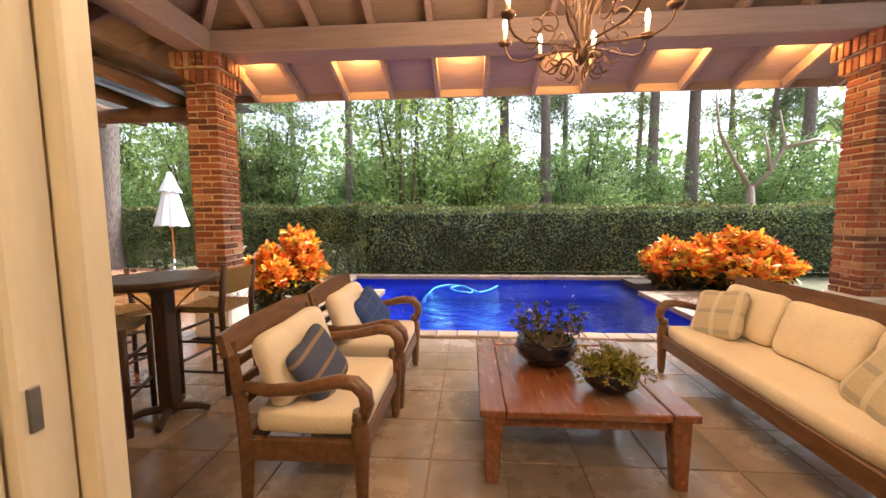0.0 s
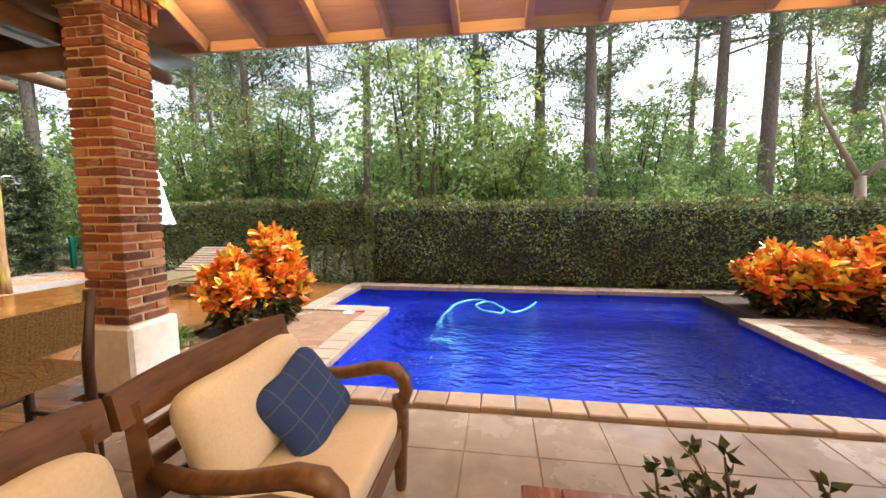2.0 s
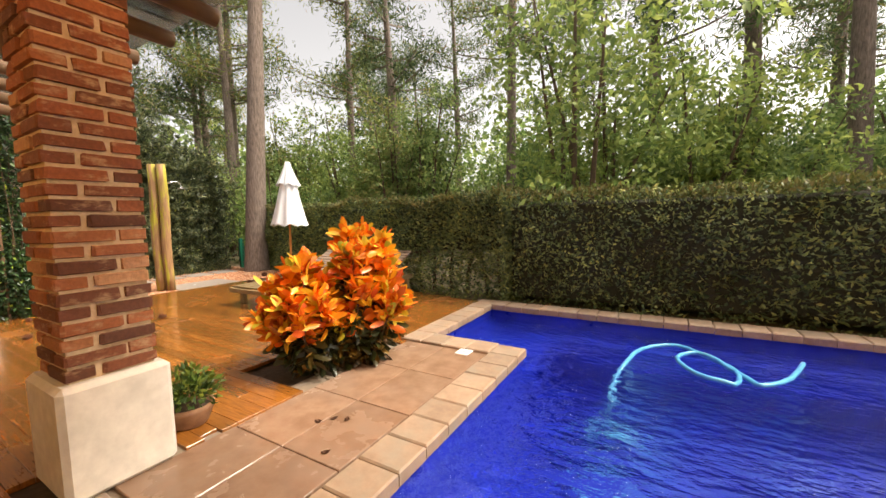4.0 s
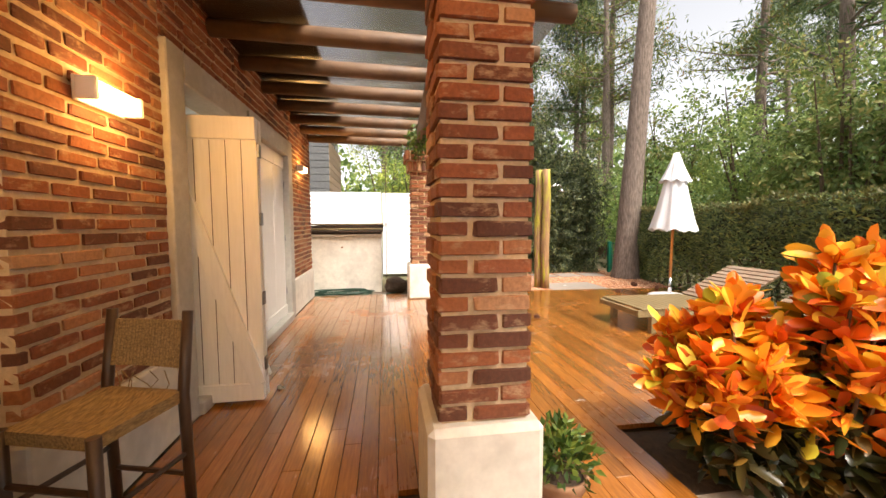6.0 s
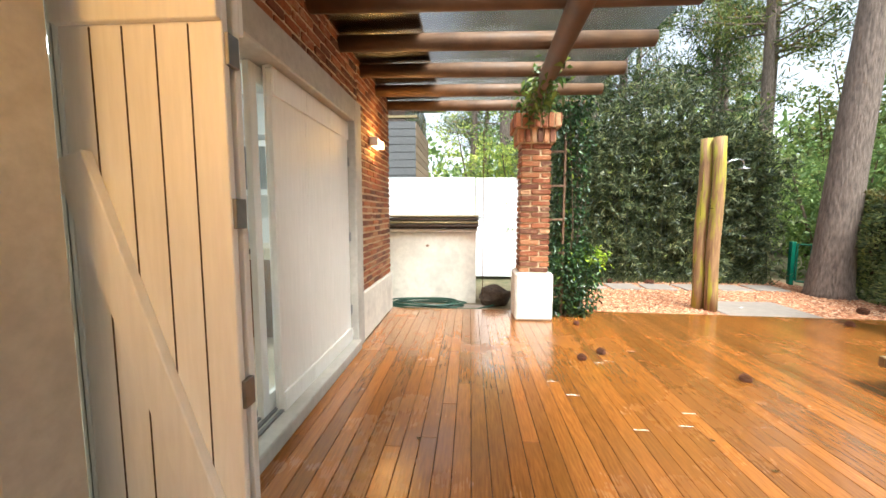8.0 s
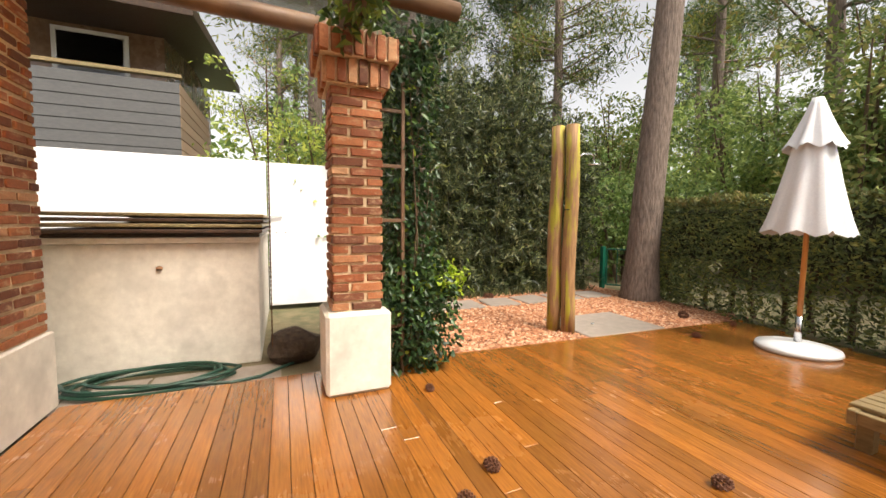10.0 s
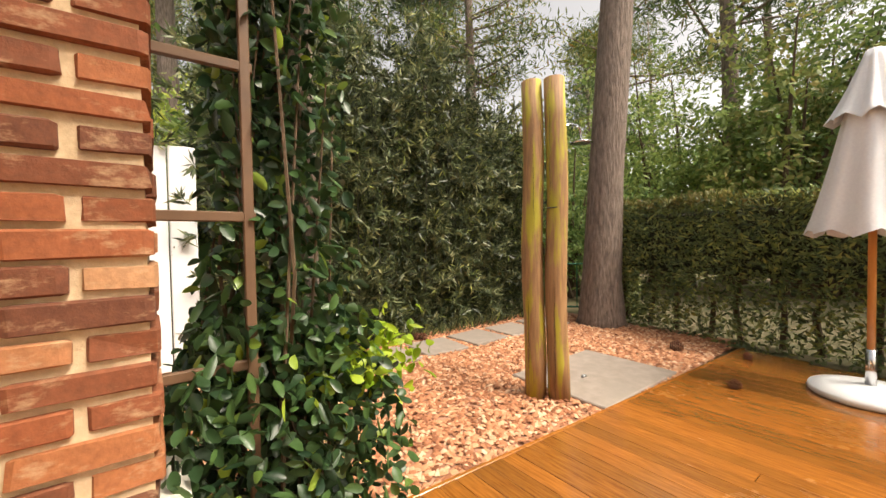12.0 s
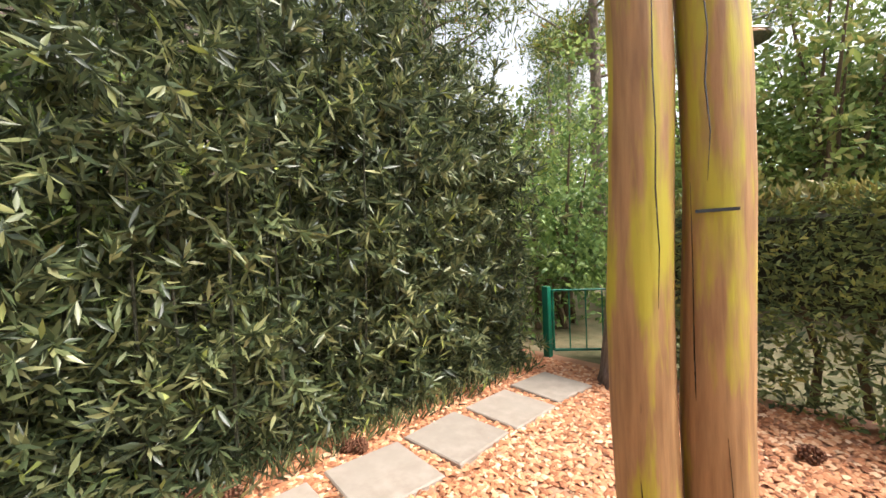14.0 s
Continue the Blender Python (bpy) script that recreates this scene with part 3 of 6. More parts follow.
def column(place, brick_top, cap_top, plinth_h, label, plinth=0.5, seed=0):
    """A square brick pier: each course four bricks in a pinwheel, two flaring rows of upright bricks on top, a rendered plinth below."""
    col = thing("brick_column", place, label, "column", "brick columns", "structure")
    part("mortar_core", box(-0.163, 0.163, -0.163, 0.163, plinth_h - 0.02, cap_top - 0.03), M_MORTAR, col)
    h = plinth / 2
    p = box(-h, h, -h, h, 0, plinth_h, 0.025)
    part("plinth", p, M_RENDER, col, "pale cement rendered plinth")
    d = random.Random(seed)
    n = round((brick_top - plinth_h) / 0.068)
    c = (brick_top - plinth_h) / n
    for i in range(n):
        z = plinth_h + (i + 0.5) * c
        s = 1 if i % 2 else -1
        for k in range(4):
            m = Matrix.Rotation(k * math.pi / 2, 4, "Z") @ Matrix.Translation((s * 0.064, 0.122, z))
            ob = new("brick", d.choice(BRICKS))
            ob.parent = col
            ob.matrix_basis = m @ Matrix.Rotation(d.uniform(-0.012, 0.012), 4, "Z") @ Matrix.Diagonal((0.224 + d.uniform(-0.008, 0.004), 0.116 + d.uniform(-0.004, 0.006), c - 0.015 + d.uniform(-0.005, 0.004), 1))
    rows = ((brick_top, (cap_top - brick_top) / 2, 0.215), (brick_top + (cap_top - brick_top) / 2, (cap_top - brick_top) / 2, 0.262))
    for z0, hh, r in rows:
        part("cap_bed", box(-r + 0.015, r - 0.015, -r + 0.015, r - 0.015, z0, z0 + hh - 0.006), M_MORTAR, col)
        m = max(5, round(2 * r / 0.075))
        for k in range(4):
            for j in range(m):
                u = -r + (j + 0.5) * 2 * r / m
                ob = new("brick", d.choice(BRICKS))
                ob.parent = col
                ob.matrix_basis = Matrix.Rotation(k * math.pi / 2, 4, "Z") @ Matrix.Translation((u, r - 0.03 + d.uniform(-0.006, 0.01), z0 + hh / 2)) @ Matrix.Diagonal((2 * r / m - 0.015, 0.08, hh - 0.012, 1))
    return col


BRICKS = rough_pieces("brick", M_BRICK, 9, 4)
column((COL1_X, COL_Y, 0), 2.8, 3.12, 0.535, "old red brick column with flared brick cap and cement plinth", 0.44, 1)
column((COL2_X, COL_Y, 0), 2.8, 3.12, 0.535, "old red brick column with flared brick cap and cement plinth", 0.44, 2)
P2_X, P2_Y = -7.96, 4.27
column((P2_X, P2_Y, 0), 2.14, 2.48, 0.59, "shorter red brick column carrying the pergola log beam", 0.46, 3)

# pergola of round logs with clear sheets above
pergola = thing("pergola", (0, 0, 0), "round log pergola roofed with clear plastic sheets", "pergola", kind="structure")
GIRDER_Z, JOIST_Z = 2.56, 2.7
part("girder", tube([(-8.5, 4.26, GIRDER_Z), (-5.5, 4.14, GIRDER_Z + 0.01), (-3.07, 4.05, GIRDER_Z)], [0.075, 0.08, 0.085], 14), M_LOG, pergola)
for k in range(9):
    x = -3.28 - 0.62 * k
    part("joist", tube([(x, WALL_Y, JOIST_Z + 0.03), (x + 0.01, 3.6, JOIST_Z + 0.01), (x - 0.01, 4.95, JOIST_Z)], [0.065, 0.07, 0.062], 12), M_LOG, pergola)
for k in range(6):
    x1 = -2.9 - 0.9 * k
    sheet = part("roof_sheet", box(x1 - 0.93, x1, WALL_Y, 4.98, JOIST_Z + 0.1 + 0.004 * (k % 2), JOIST_Z + 0.103 + 0.004 * (k % 2)), M_POLY, pergola, "clear plastic roofing sheet")
    sheet.visible_shadow = False

tagged(part("eaves_board", box(-8.4, -3.0, WALL_Y, WALL_Y + 0.7, JOIST_Z + 0.12, JOIST_Z + 0.15, 0.004), M_LOG), "dark brown boarded eaves over the pergola joists", "trim", kind="structure")

# boundary wall with its gate, west of the deck
WW = -11.0
tagged(part("wall_boundary", box(WW - 0.16, WW, -3.0, 3.58, -0.07, 2.05, 0.01), M_WHITE), "white painted garden boundary wall", "wall", kind="structure")
tagged(part("wall_boundary", box(WW - 0.16, WW, 4.55, 4.76, -0.07, 2.05, 0.01), M_WHITE), "white painted garden boundary wall", "wall", kind="structure")
gate = thing("side_gate", (WW, 0, 0), "white painted solid side gate standing shut", "gate", kind="structure")
part("gate_leaf", box(-0.09, -0.03, 3.6, 4.54, 0.0, 2.04, 0.006), M_WHITE, gate)
part("bolt", tube([(0, 3.56, 1.28), (0, 3.78, 1.28)], 0.01, 6), M_HINGE, gate)
for y in (3.7, 3.82):
    part("rivet", lathe([(0.012, 0), (0.012, 0.012)], 8, (-0.025, y, 1.05)), M_HINGE, gate)

# ---- patio furniture ----


def cushion_mesh(sx, sy, sz, e1=0.55, e2=0.28, n=28, m=14, sag=0.0, ears=0.0, seed=0):
    """A soft block: a rounded-box solid with drawn corners, a slight sag and small dents."""
    def p(v, e):
        return math.copysign(abs(v) ** e, v)
    bm = bmesh.new()
    rows = []
    for j in range(m + 1):
        b = -math.pi / 2 + math.pi * j / m
        r = []
        for i in range(n):
            a = 2 * math.pi * i / n
            u, v, w = p(math.cos(b), e1) * p(math.cos(a), e2), p(math.cos(b), e1) * p(math.sin(a), e2), p(math.sin(b), e1)
            k = 1 + ears * abs(u * v)
            q = Vector((u * sx / 2 * k, v * sy / 2 * k, w * sz / 2 - sag * (1 - u * u) * (1 - v * v) * (w > 0)))
            q += noise.noise_vector(q * 7 + Vector((seed, 0, 0))) * 0.008
            r.append(bm.verts.new(q))
        rows.append(r)
    for a, b in zip(rows, rows[1:]):
        for i in range(n):
            bm.faces.new((a[i], a[(i + 1) % n], b[(i + 1) % n], b[i])).smooth = True
    bmesh.ops.remove_doubles(bm, verts=bm.verts, dist=0.0005)
    return bm


def moved(bm, m):
    bmesh.ops.transform(bm, matrix=m, verts=bm.verts)
    return bm


def checked(name, base, line_a, line_b, gap, width, both=True, third=None):
    """Woven cloth with thin coloured lines one way or both ways."""
    m, nt, p = tree_of(name)
    co = nt.nodes.new("ShaderNodeTexCoord").outputs["Object"]
    sep = nt.nodes.new("ShaderNodeSeparateXYZ")
    nt.links.new(co, sep.inputs[0])
    weave = noise_of(nt, 120, 3, own=True)
    col = mixed(nt, "MULTIPLY", 0.5, base, ramp_of(nt, weave, [(0.3, (0.7, 0.7, 0.7)), (0.7, (1.2, 1.2, 1.2))]))
    for k, (axis, tint) in enumerate((("X", line_a), ("Y", line_b))):
        if k and not both:
            break
        md = nt.nodes.new("ShaderNodeMath")
        md.operation = "PINGPONG"
        nt.links.new(sep.outputs[axis], md.inputs[0])
        md.inputs[1].default_value = gap / 2
        lt = nt.nodes.new("ShaderNodeMath")
        lt.operation = "LESS_THAN"
        nt.links.new(md.outputs[0], lt.inputs[0])
        lt.inputs[1].default_value = width / 2
        half = nt.nodes.new("ShaderNodeMath")
        half.operation = "MULTIPLY"
        nt.links.new(lt.outputs[0], half.inputs[0])
        half.inputs[1].default_value = 0.7
        col = mixed(nt, "MIX", half.outputs[0], col, tint)
    nt.links.new(col, p.inputs["Base Color"])
    p.inputs["Roughness"].default_value = 0.9
    bumped(nt, p, weave, 0.25, 0.001)
    return m


M_PLAID = checked("blue_plaid_cloth", (0.025, 0.06, 0.2), (0.1, 0.13, 0.18), (0.09, 0.12, 0.2), 0.1, 0.007)
M_STRIPE = checked("slate_striped_cloth", (0.06, 0.075, 0.125), (0.3, 0.2, 0.1), (0.2, 0.2, 0.2), 0.13, 0.022, False)
M_BEIGE = checked("beige_plaid_cloth", (0.5, 0.43, 0.31), (0.3, 0.29, 0.24), (0.62, 0.57, 0.45), 0.16, 0.035)


def arm_curve(y, front, rear, top):
    """Side view of a scrolled arm: flat from the rear post, rising, rolling over and down on to the front post."""
    return [(rear, y, top - 0.015), (rear + 0.12, y, top - 0.035), (rear + 0.28, y, top - 0.02), (front - 0.13, y, top + 0.02), (front - 0.05, y, top + 0.012), (front - 0.005, y, top - 0.035), (front + 0.005, y, top - 0.09), (front - 0.01, y, top - 0.14)]


def bench_seat(name, place, turn, width, label, category, group="", cushions=1):
    """A teak seat with scrolled arms: faces +x; width along y."""
    t = thing(name, place, label, category, group, turn=turn)
    w, front, rear = width / 2, 0.31, -0.3
    rail = bmesh.new()
    rail_pts = 9
    tilt = Matrix.Translation((rear - 0.045, 0, 0.79)) @ Matrix.Rotation(radians(-12), 4, "Y")
    prof = []
    for i in range(rail_pts):
        u = -1 + 2 * i / (rail_pts - 1)
        prof.append((u * (w + 0.02), 0.085 - 0.025 * abs(u) ** 3))
    vs = []
    for yy, hh in prof:
        vs.append([rail.verts.new(tilt @ Vector(q)) for q in ((-0.019, yy, -0.05), (0.019, yy, -0.05), (0.016, yy, hh), (-0.016, yy, hh))])
    for a, b in zip(vs, vs[1:]):
        for k in range(4):
            rail.faces.new((a[k], b[k], b[(k + 1) % 4], a[(k + 1) % 4]))
    rail.faces.new(vs[0])
    rail.faces.new(vs[-1][::-1])
    part("back_rail", rail, M_TEAK, t)
    for s in (-1, 1):
        yy = s * (w - 0.035)
        part("back_leg", tube([(rear + 0.0, yy, 0), (rear + 0.01, yy, 0.2), (rear, yy, 0.45), (rear - 0.045, yy, 0.8)], [0.03, 0.037, 0.037, 0.03], 4), M_TEAK, t)
        part("front_leg", lathe([(0.024, 0), (0.03, 0.04), (0.037, 0.22), (0.04, 0.25), (0.045, 0.27), (0.045, 0.4), (0.03, 0.42), (0.042, 0.44), (0.036, 0.48)], 12, (front - 0.03, yy, 0)), M_TEAK, t)
        part("arm", tube(arm_curve(yy, front, rear + 0.02, 0.6), [0.024, 0.03, 0.03, 0.034, 0.036, 0.036, 0.034, 0.03], 10, flat=1.25), M_TEAK, t)
        part("side_rail", box(rear + 0.02, front - 0.06, yy - 0.018, yy + 0.018, 0.22, 0.33, 0.005), M_TEAK, t)
    part("front_apron", box(front - 0.05, front - 0.012, -w + 0.06, w - 0.06, 0.23, 0.34, 0.006), M_TEAK, t)
    part("rear_apron", box(rear - 0.012, rear + 0.025, -w + 0.06, w - 0.06, 0.23, 0.34, 0.006), M_TEAK, t)
    n = max(2, round(width / 0.35))
    for z in (0.46, 0.56, 0.66):
        part("back_slat", box(rear - 0.03 - (z - 0.46) * 0.12, rear - 0.008 - (z - 0.46) * 0.12, -w + 0.06, w - 0.06, z, z + 0.045, 0.004), M_TEAK, t)
    part("seat_cushion", moved(cushion_mesh(front - rear - 0.05, width - 0.1, 0.13, 0.35, 0.2, 40, 12, 0.012), Matrix.Translation((0.01, 0, 0.385))), M_CUSHION, t, "plump cream canvas seat cushion")
    for k in range(cushions):
        cw = (width - 0.14) / cushions
        y = -w + 0.07 + (k + 0.5) * cw
        m = Matrix.Translation((rear + 0.105, y, 0.62)) @ Matrix.Rotation(radians(72), 4, "Y")
        part("back_cushion", moved(cushion_mesh(0.38, cw - 0.02, 0.15, 0.6, 0.3, 36, 12, 0, 0.03, k), m), M_CUSHION, t, "cream canvas back cushion")
    return t


bench_seat("armchair", (-0.77, 1.87, 0), 0, 0.88, "dark teak armchair with scrolled arms and cream cushions", "armchair", "teak armchairs")
bench_seat("armchair", (-0.76, 2.79, 0), 0, 0.84, "dark teak armchair with scrolled arms and cream cushions", "armchair", "teak armchairs")
bench_seat("sofa", (1.98, 2.2, 0), 180, 1.95, "long teak sofa with scrolled arms and cream cushions", "sofa", "", 3)


def pillow(place, turn, lean, roll, size, mat, label):
    ob = part("throw_pillow", cushion_mesh(size, size, 0.13, 0.9, 0.42, 36, 14, 0, 0.16, size * 9), mat)
    ob.matrix_world = Matrix.Translation(place) @ Matrix.Rotation(radians(turn), 4, "Z") @ Matrix.Rotation(radians(lean), 4, "Y") @ Matrix.Rotation(radians(roll), 4, "Z")
    return tagged(ob, label, "pillow")


pillow((-0.80, 1.76, 0.58), -12, 66, 20, 0.34, M_STRIPE, "slate grey pillow with tan stripes on the armchair")
pillow((-0.80, 2.88, 0.58), -20, 64, 24, 0.34, M_PLAID, "blue plaid square pillow on the armchair")
pillow((1.98, 2.86, 0.60), 195, 62, 12, 0.38, M_BEIGE, "beige plaid square pillow on the sofa")
pillow((2.0, 1.62, 0.60), 170, 62, -8, 0.38, M_BEIGE, "beige plaid square pillow on the sofa")

table = thing("coffee_table", (0.61, 2.17, 0), "square red-brown wooden coffee table with tapered legs", "table")
top = bmesh.new()
add_box(top, -0.40, 0.40, -0.43, 0.43, 0.385, 0.412, 0.003)
part("tabletop_panel", top, M_TABLE, table)
for i, (x0, x1, y0, y1) in enumerate(((-0.535, -0.403, -0.56, 0.56), (0.403, 0.535, -0.56, 0.56), (-0.40, 0.40, -0.56, -0.433), (-0.40, 0.40, 0.433, 0.56))):
    part("tabletop_border", box(x0, x1, y0, y1, 0.38, 0.42, 0.006), M_TABLE, table)
for y in (-0.46, 0.46):
    part("apron", box(-0.42, 0.42, y - 0.015, y + 0.015, 0.29, 0.38, 0.004), M_TABLE, table)
for x in (-0.45, 0.45):
    part("apron", box(x - 0.015, x + 0.015, -0.43, 0.43, 0.29, 0.38, 0.004), M_TABLE, table)
for sx in (-1, 1):
    for sy in (-1, 1):
        leg = box(-0.05, 0.05, -0.05, 0.05, 0, 0.38)
        for v in leg.verts:
            if v.co.z < 0.1:
                v.co.x = v.co.x * 0.66 + sx * 0.012
                v.co.y = v.co.y * 0.66 + sy * 0.012
        bmesh.ops.bevel(leg, geom=list(leg.edges), offset=0.006, segments=1, affect="EDGES")
        part("leg", moved(leg, Matrix.Translation((sx * 0.46, sy * 0.48, 0))), M_TABLE, table)


def bowl(name, place, r, h, label):
    t = thing(name, place, label, "plant pot")
    part("bowl", lathe([(r * 0.5, 0), (r * 0.62, 0.008), (r * 0.92, h * 0.35), (r, h * 0.62), (r * 0.95, h * 0.93), (r * 0.9, h), (r * 0.84, h * 0.97), (r * 0.8, h * 0.8)], 32), M_BOWL, t)
    part("soil", lathe([(r * 0.82, h * 0.8), (r * 0.7, h * 0.86), (r * 0.3, h * 0.9)], 20), M_EARTH, t)
    return t


M_SUCC = leaf_mat("succulent_leaves", [(0, (0.02, 0.045, 0.02)), (0.5, (0.06, 0.09, 0.035)), (0.85, (0.12, 0.12, 0.05)), (1, (0.2, 0.1, 0.06))], 0.35, 0.15)
M_FEATHER = leaf_mat("yellow_green_sprigs", [(0, (0.1, 0.12, 0.02)), (0.5, (0.24, 0.24, 0.05)), (1, (0.42, 0.36, 0.1))], 0.5, 0.3)
M_TWIG = surface("brown_twig", (0.07, 0.045, 0.028), (0.15, 0.1, 0.06), 20, rough=(0.7, 0.9), bump=0.4)
b1 = bowl("planter_bowl", (0.53, 2.27, 0.42), 0.2, 0.16, "glossy black bowl with thin leafy succulent stems")
lb, la = [], []
for k in range(22):
    a, r = dice.uniform(0, 6.28), dice.uniform(0.02, 0.12)
    x, y, z = r * math.cos(a), r * math.sin(a), 0.13
    pts = [(x, y, z)]
    for s in range(4):
        x, y, z = x + math.cos(a) * dice.uniform(0.0, 0.065), y + math.sin(a) * dice.uniform(0.0, 0.065), z + dice.uniform(0.02, 0.06)
        pts.append((x, y, z))
        for q in range(6 if s > 0 else 1):
            lb.append((x, y, z + dice.uniform(-0.02, 0.02)))
            la.append((dice.gauss(0, 1), dice.gauss(0, 1), dice.gauss(0.5, 0.7)))
    part("stem", tube(pts, [0.006, 0.006, 0.005, 0.004, 0.003], 5), M_TWIG, b1)
part("leaves", leaves_np("leaves", np.array(lb), np.array(la), 0.042, 0.024, rng, 0.3), M_SUCC, b1)
b2 = bowl("planter_bowl", (0.80, 1.88, 0.42), 0.145, 0.13, "small glossy black bowl with yellow-green feathery plant")
lb, la = [], []
for k in range(150):
    a, e = dice.uniform(0, 6.28), dice.uniform(0.25, 1.5)
    dirn = Vector((math.cos(a) * math.cos(e), math.sin(a) * math.cos(e), math.sin(e)))
    o = Vector((dirn.x * 0.05, dirn.y * 0.05, 0.1))
    ln = dice.uniform(0.1, 0.2)
    for q in range(16):
        f = 0.25 + 0.75 * q / 15
        lb.append(o + dirn * ln * f + Vector((0, 0, -0.05 * f * f)))
        la.append(dirn * 0.7 + Vector((dice.gauss(0, 1), dice.gauss(0, 1), dice.gauss(0, 1))) * 0.6)
part("leaves", leaves_np("leaves", np.array(lb), np.array(la), 0.03, 0.012, rng, 0.2), M_FEATHER, b2)

bar = thing("bar_table", (-2.07, 2.2, 0), "tall round dark wooden bar table on one post", "table")
part("tabletop", lathe([(0.3, 0.935), (0.335, 0.945), (0.345, 0.965), (0.34, 0.985), (0.3, 0.99)], 36), M_DARK, bar)
part("post", box(-0.05, 0.05, -0.05, 0.05, 0.03, 0.935, 0.006), M_DARK, bar)
for k in range(4):
    a = k * math.pi / 2 + 0.4
    c, s = math.cos(a), math.sin(a)
    part("foot", tube([(c * 0.03, s * 0.03, 0.06), (c * 0.16, s * 0.16, 0.05), (c * 0.24, s * 0.24, 0.02)], [0.03, 0.026, 0.02], 6), M_DARK, bar)
    part("bracket", tube([(c * 0.05, s * 0.05, 0.72), (c * 0.1, s * 0.1, 0.8), (c * 0.17, s * 0.17, 0.87), (c * 0.24, s * 0.24, 0.93)], 0.007, 6), M_IRON, bar)


def stool(place, turn, label):
    """A high ladder-framed chair, rush seat and woven back; faces +x."""
    t = thing("bar_stool", place, label, "stool", "rush-seat bar stools", turn=turn)
    h, s = 0.68, 0.185
    for y in (-s, s):
        part("front_leg", tube([(s, y, 0), (s, y, h + 0.02)], [0.019, 0.022], 8), M_DARK, t)
        part("rear_leg", tube([(-s - 0.02, y, 0), (-s, y, h), (-s - 0.045, y, 1.03)], [0.02, 0.023, 0.021], 8), M_DARK, t)
        for z in (0.18, 0.42):
            part("side_rung", tube([(-s, y, z), (s, y, z)], 0.011, 6), M_DARK, t)
    for z in (0.25, 0.5):
        part("front_rung", tube([(s, -s, z), (s, s, z)], 0.012, 6), M_DARK, t)
    part("rear_rung", tube([(-s - 0.01, -s, 0.32), (-s - 0.01, s, 0.32)], 0.011, 6), M_DARK, t)
    seat = bmesh.new()
    g = 12
    grid = [[seat.verts.new((-s + 2 * s * i / g, -s + 2 * s * j / g, h + 0.018 - 0.03 * (1 - max(abs(2 * i / g - 1), abs(2 * j / g - 1))) + (0.004 if (max(abs(i - g / 2), abs(j - g / 2))) % 2 else 0))) for j in range(g + 1)] for i in range(g + 1)]
    low = [[seat.verts.new((v.co.x, v.co.y, h - 0.03)) for v in r] for r in grid]
    for i in range(g):
        for j in range(g):
            seat.faces.new((grid[i][j], grid[i + 1][j], grid[i + 1][j + 1], grid[i][j + 1]))
            seat.faces.new((low[i][j], low[i][j + 1], low[i + 1][j + 1], low[i + 1][j]))
    for i in range(g):
        for a, b in (((i, 0), (i + 1, 0)), ((i + 1, g), (i, g)), ((0, i + 1), (0, i)), ((g, i), (g, i + 1))):
            seat.faces.new((grid[a[0]][a[1]], low[a[0]][a[1]], low[b[0]][b[1]], grid[b[0]][b[1]]))
    part("seat", seat, M_RUSH, t, "woven golden rush seat")
    back = bmesh.new()
    g = 44
    sheets = [[[back.verts.new((-s - 0.008 - 0.034 * f - 0.012 * math.sin(math.pi * j / g) + e * (0.007 + 0.003 * math.cos(j * math.pi)), -s + 0.012 + (2 * s - 0.024) * j / g, 0.79 + 0.195 * f)) for j in range(g + 1)] for f in (0, 0.25, 0.5, 0.75, 1)] for e in (-1, 1)]
    for i in range(4):
        for j in range(g):
            for e, sh in enumerate(sheets):
                q = (sh[i][j], sh[i][j + 1], sh[i + 1][j + 1], sh[i + 1][j])
                back.faces.new(q if e else q[::-1])
    for j in range(g):
        for i in (0, 4):
            back.faces.new((sheets[0][i][j], sheets[1][i][j], sheets[1][i][j + 1], sheets[0][i][j + 1]))
    part("backrest", back, M_RUSH, t, "woven rush backrest")
    for k in range(7):
        y = dice.uniform(-0.15, 0.15)
        fray = tube( [(-s, y, 0.68), (-s - 0.01 + dice.uniform(-0.03, 0.05), y + dice.uniform(-0.03, 0.03), 0.72), (-s + dice.uniform(-0.02, 0.05), y + dice.uniform(-0.06, 0.06), 0.77)], 0.0025, 3)
        part("loose_strand", fray, M_RUSH, t)
    return t


stool((-2.36, 2.03, 0), 22, "dark wooden bar stool with woven rush seat beside the bar table")
worn_stool = stool((-2.83, 2.665, 0), -16, "dark wooden bar stool with worn rush seat near brick wall")
worn_stool.scale = (0.91, 0.91, 0.91)
stool((-2.05, 2.70, 0), 178, "dark wooden bar stool with woven rush back by the column")

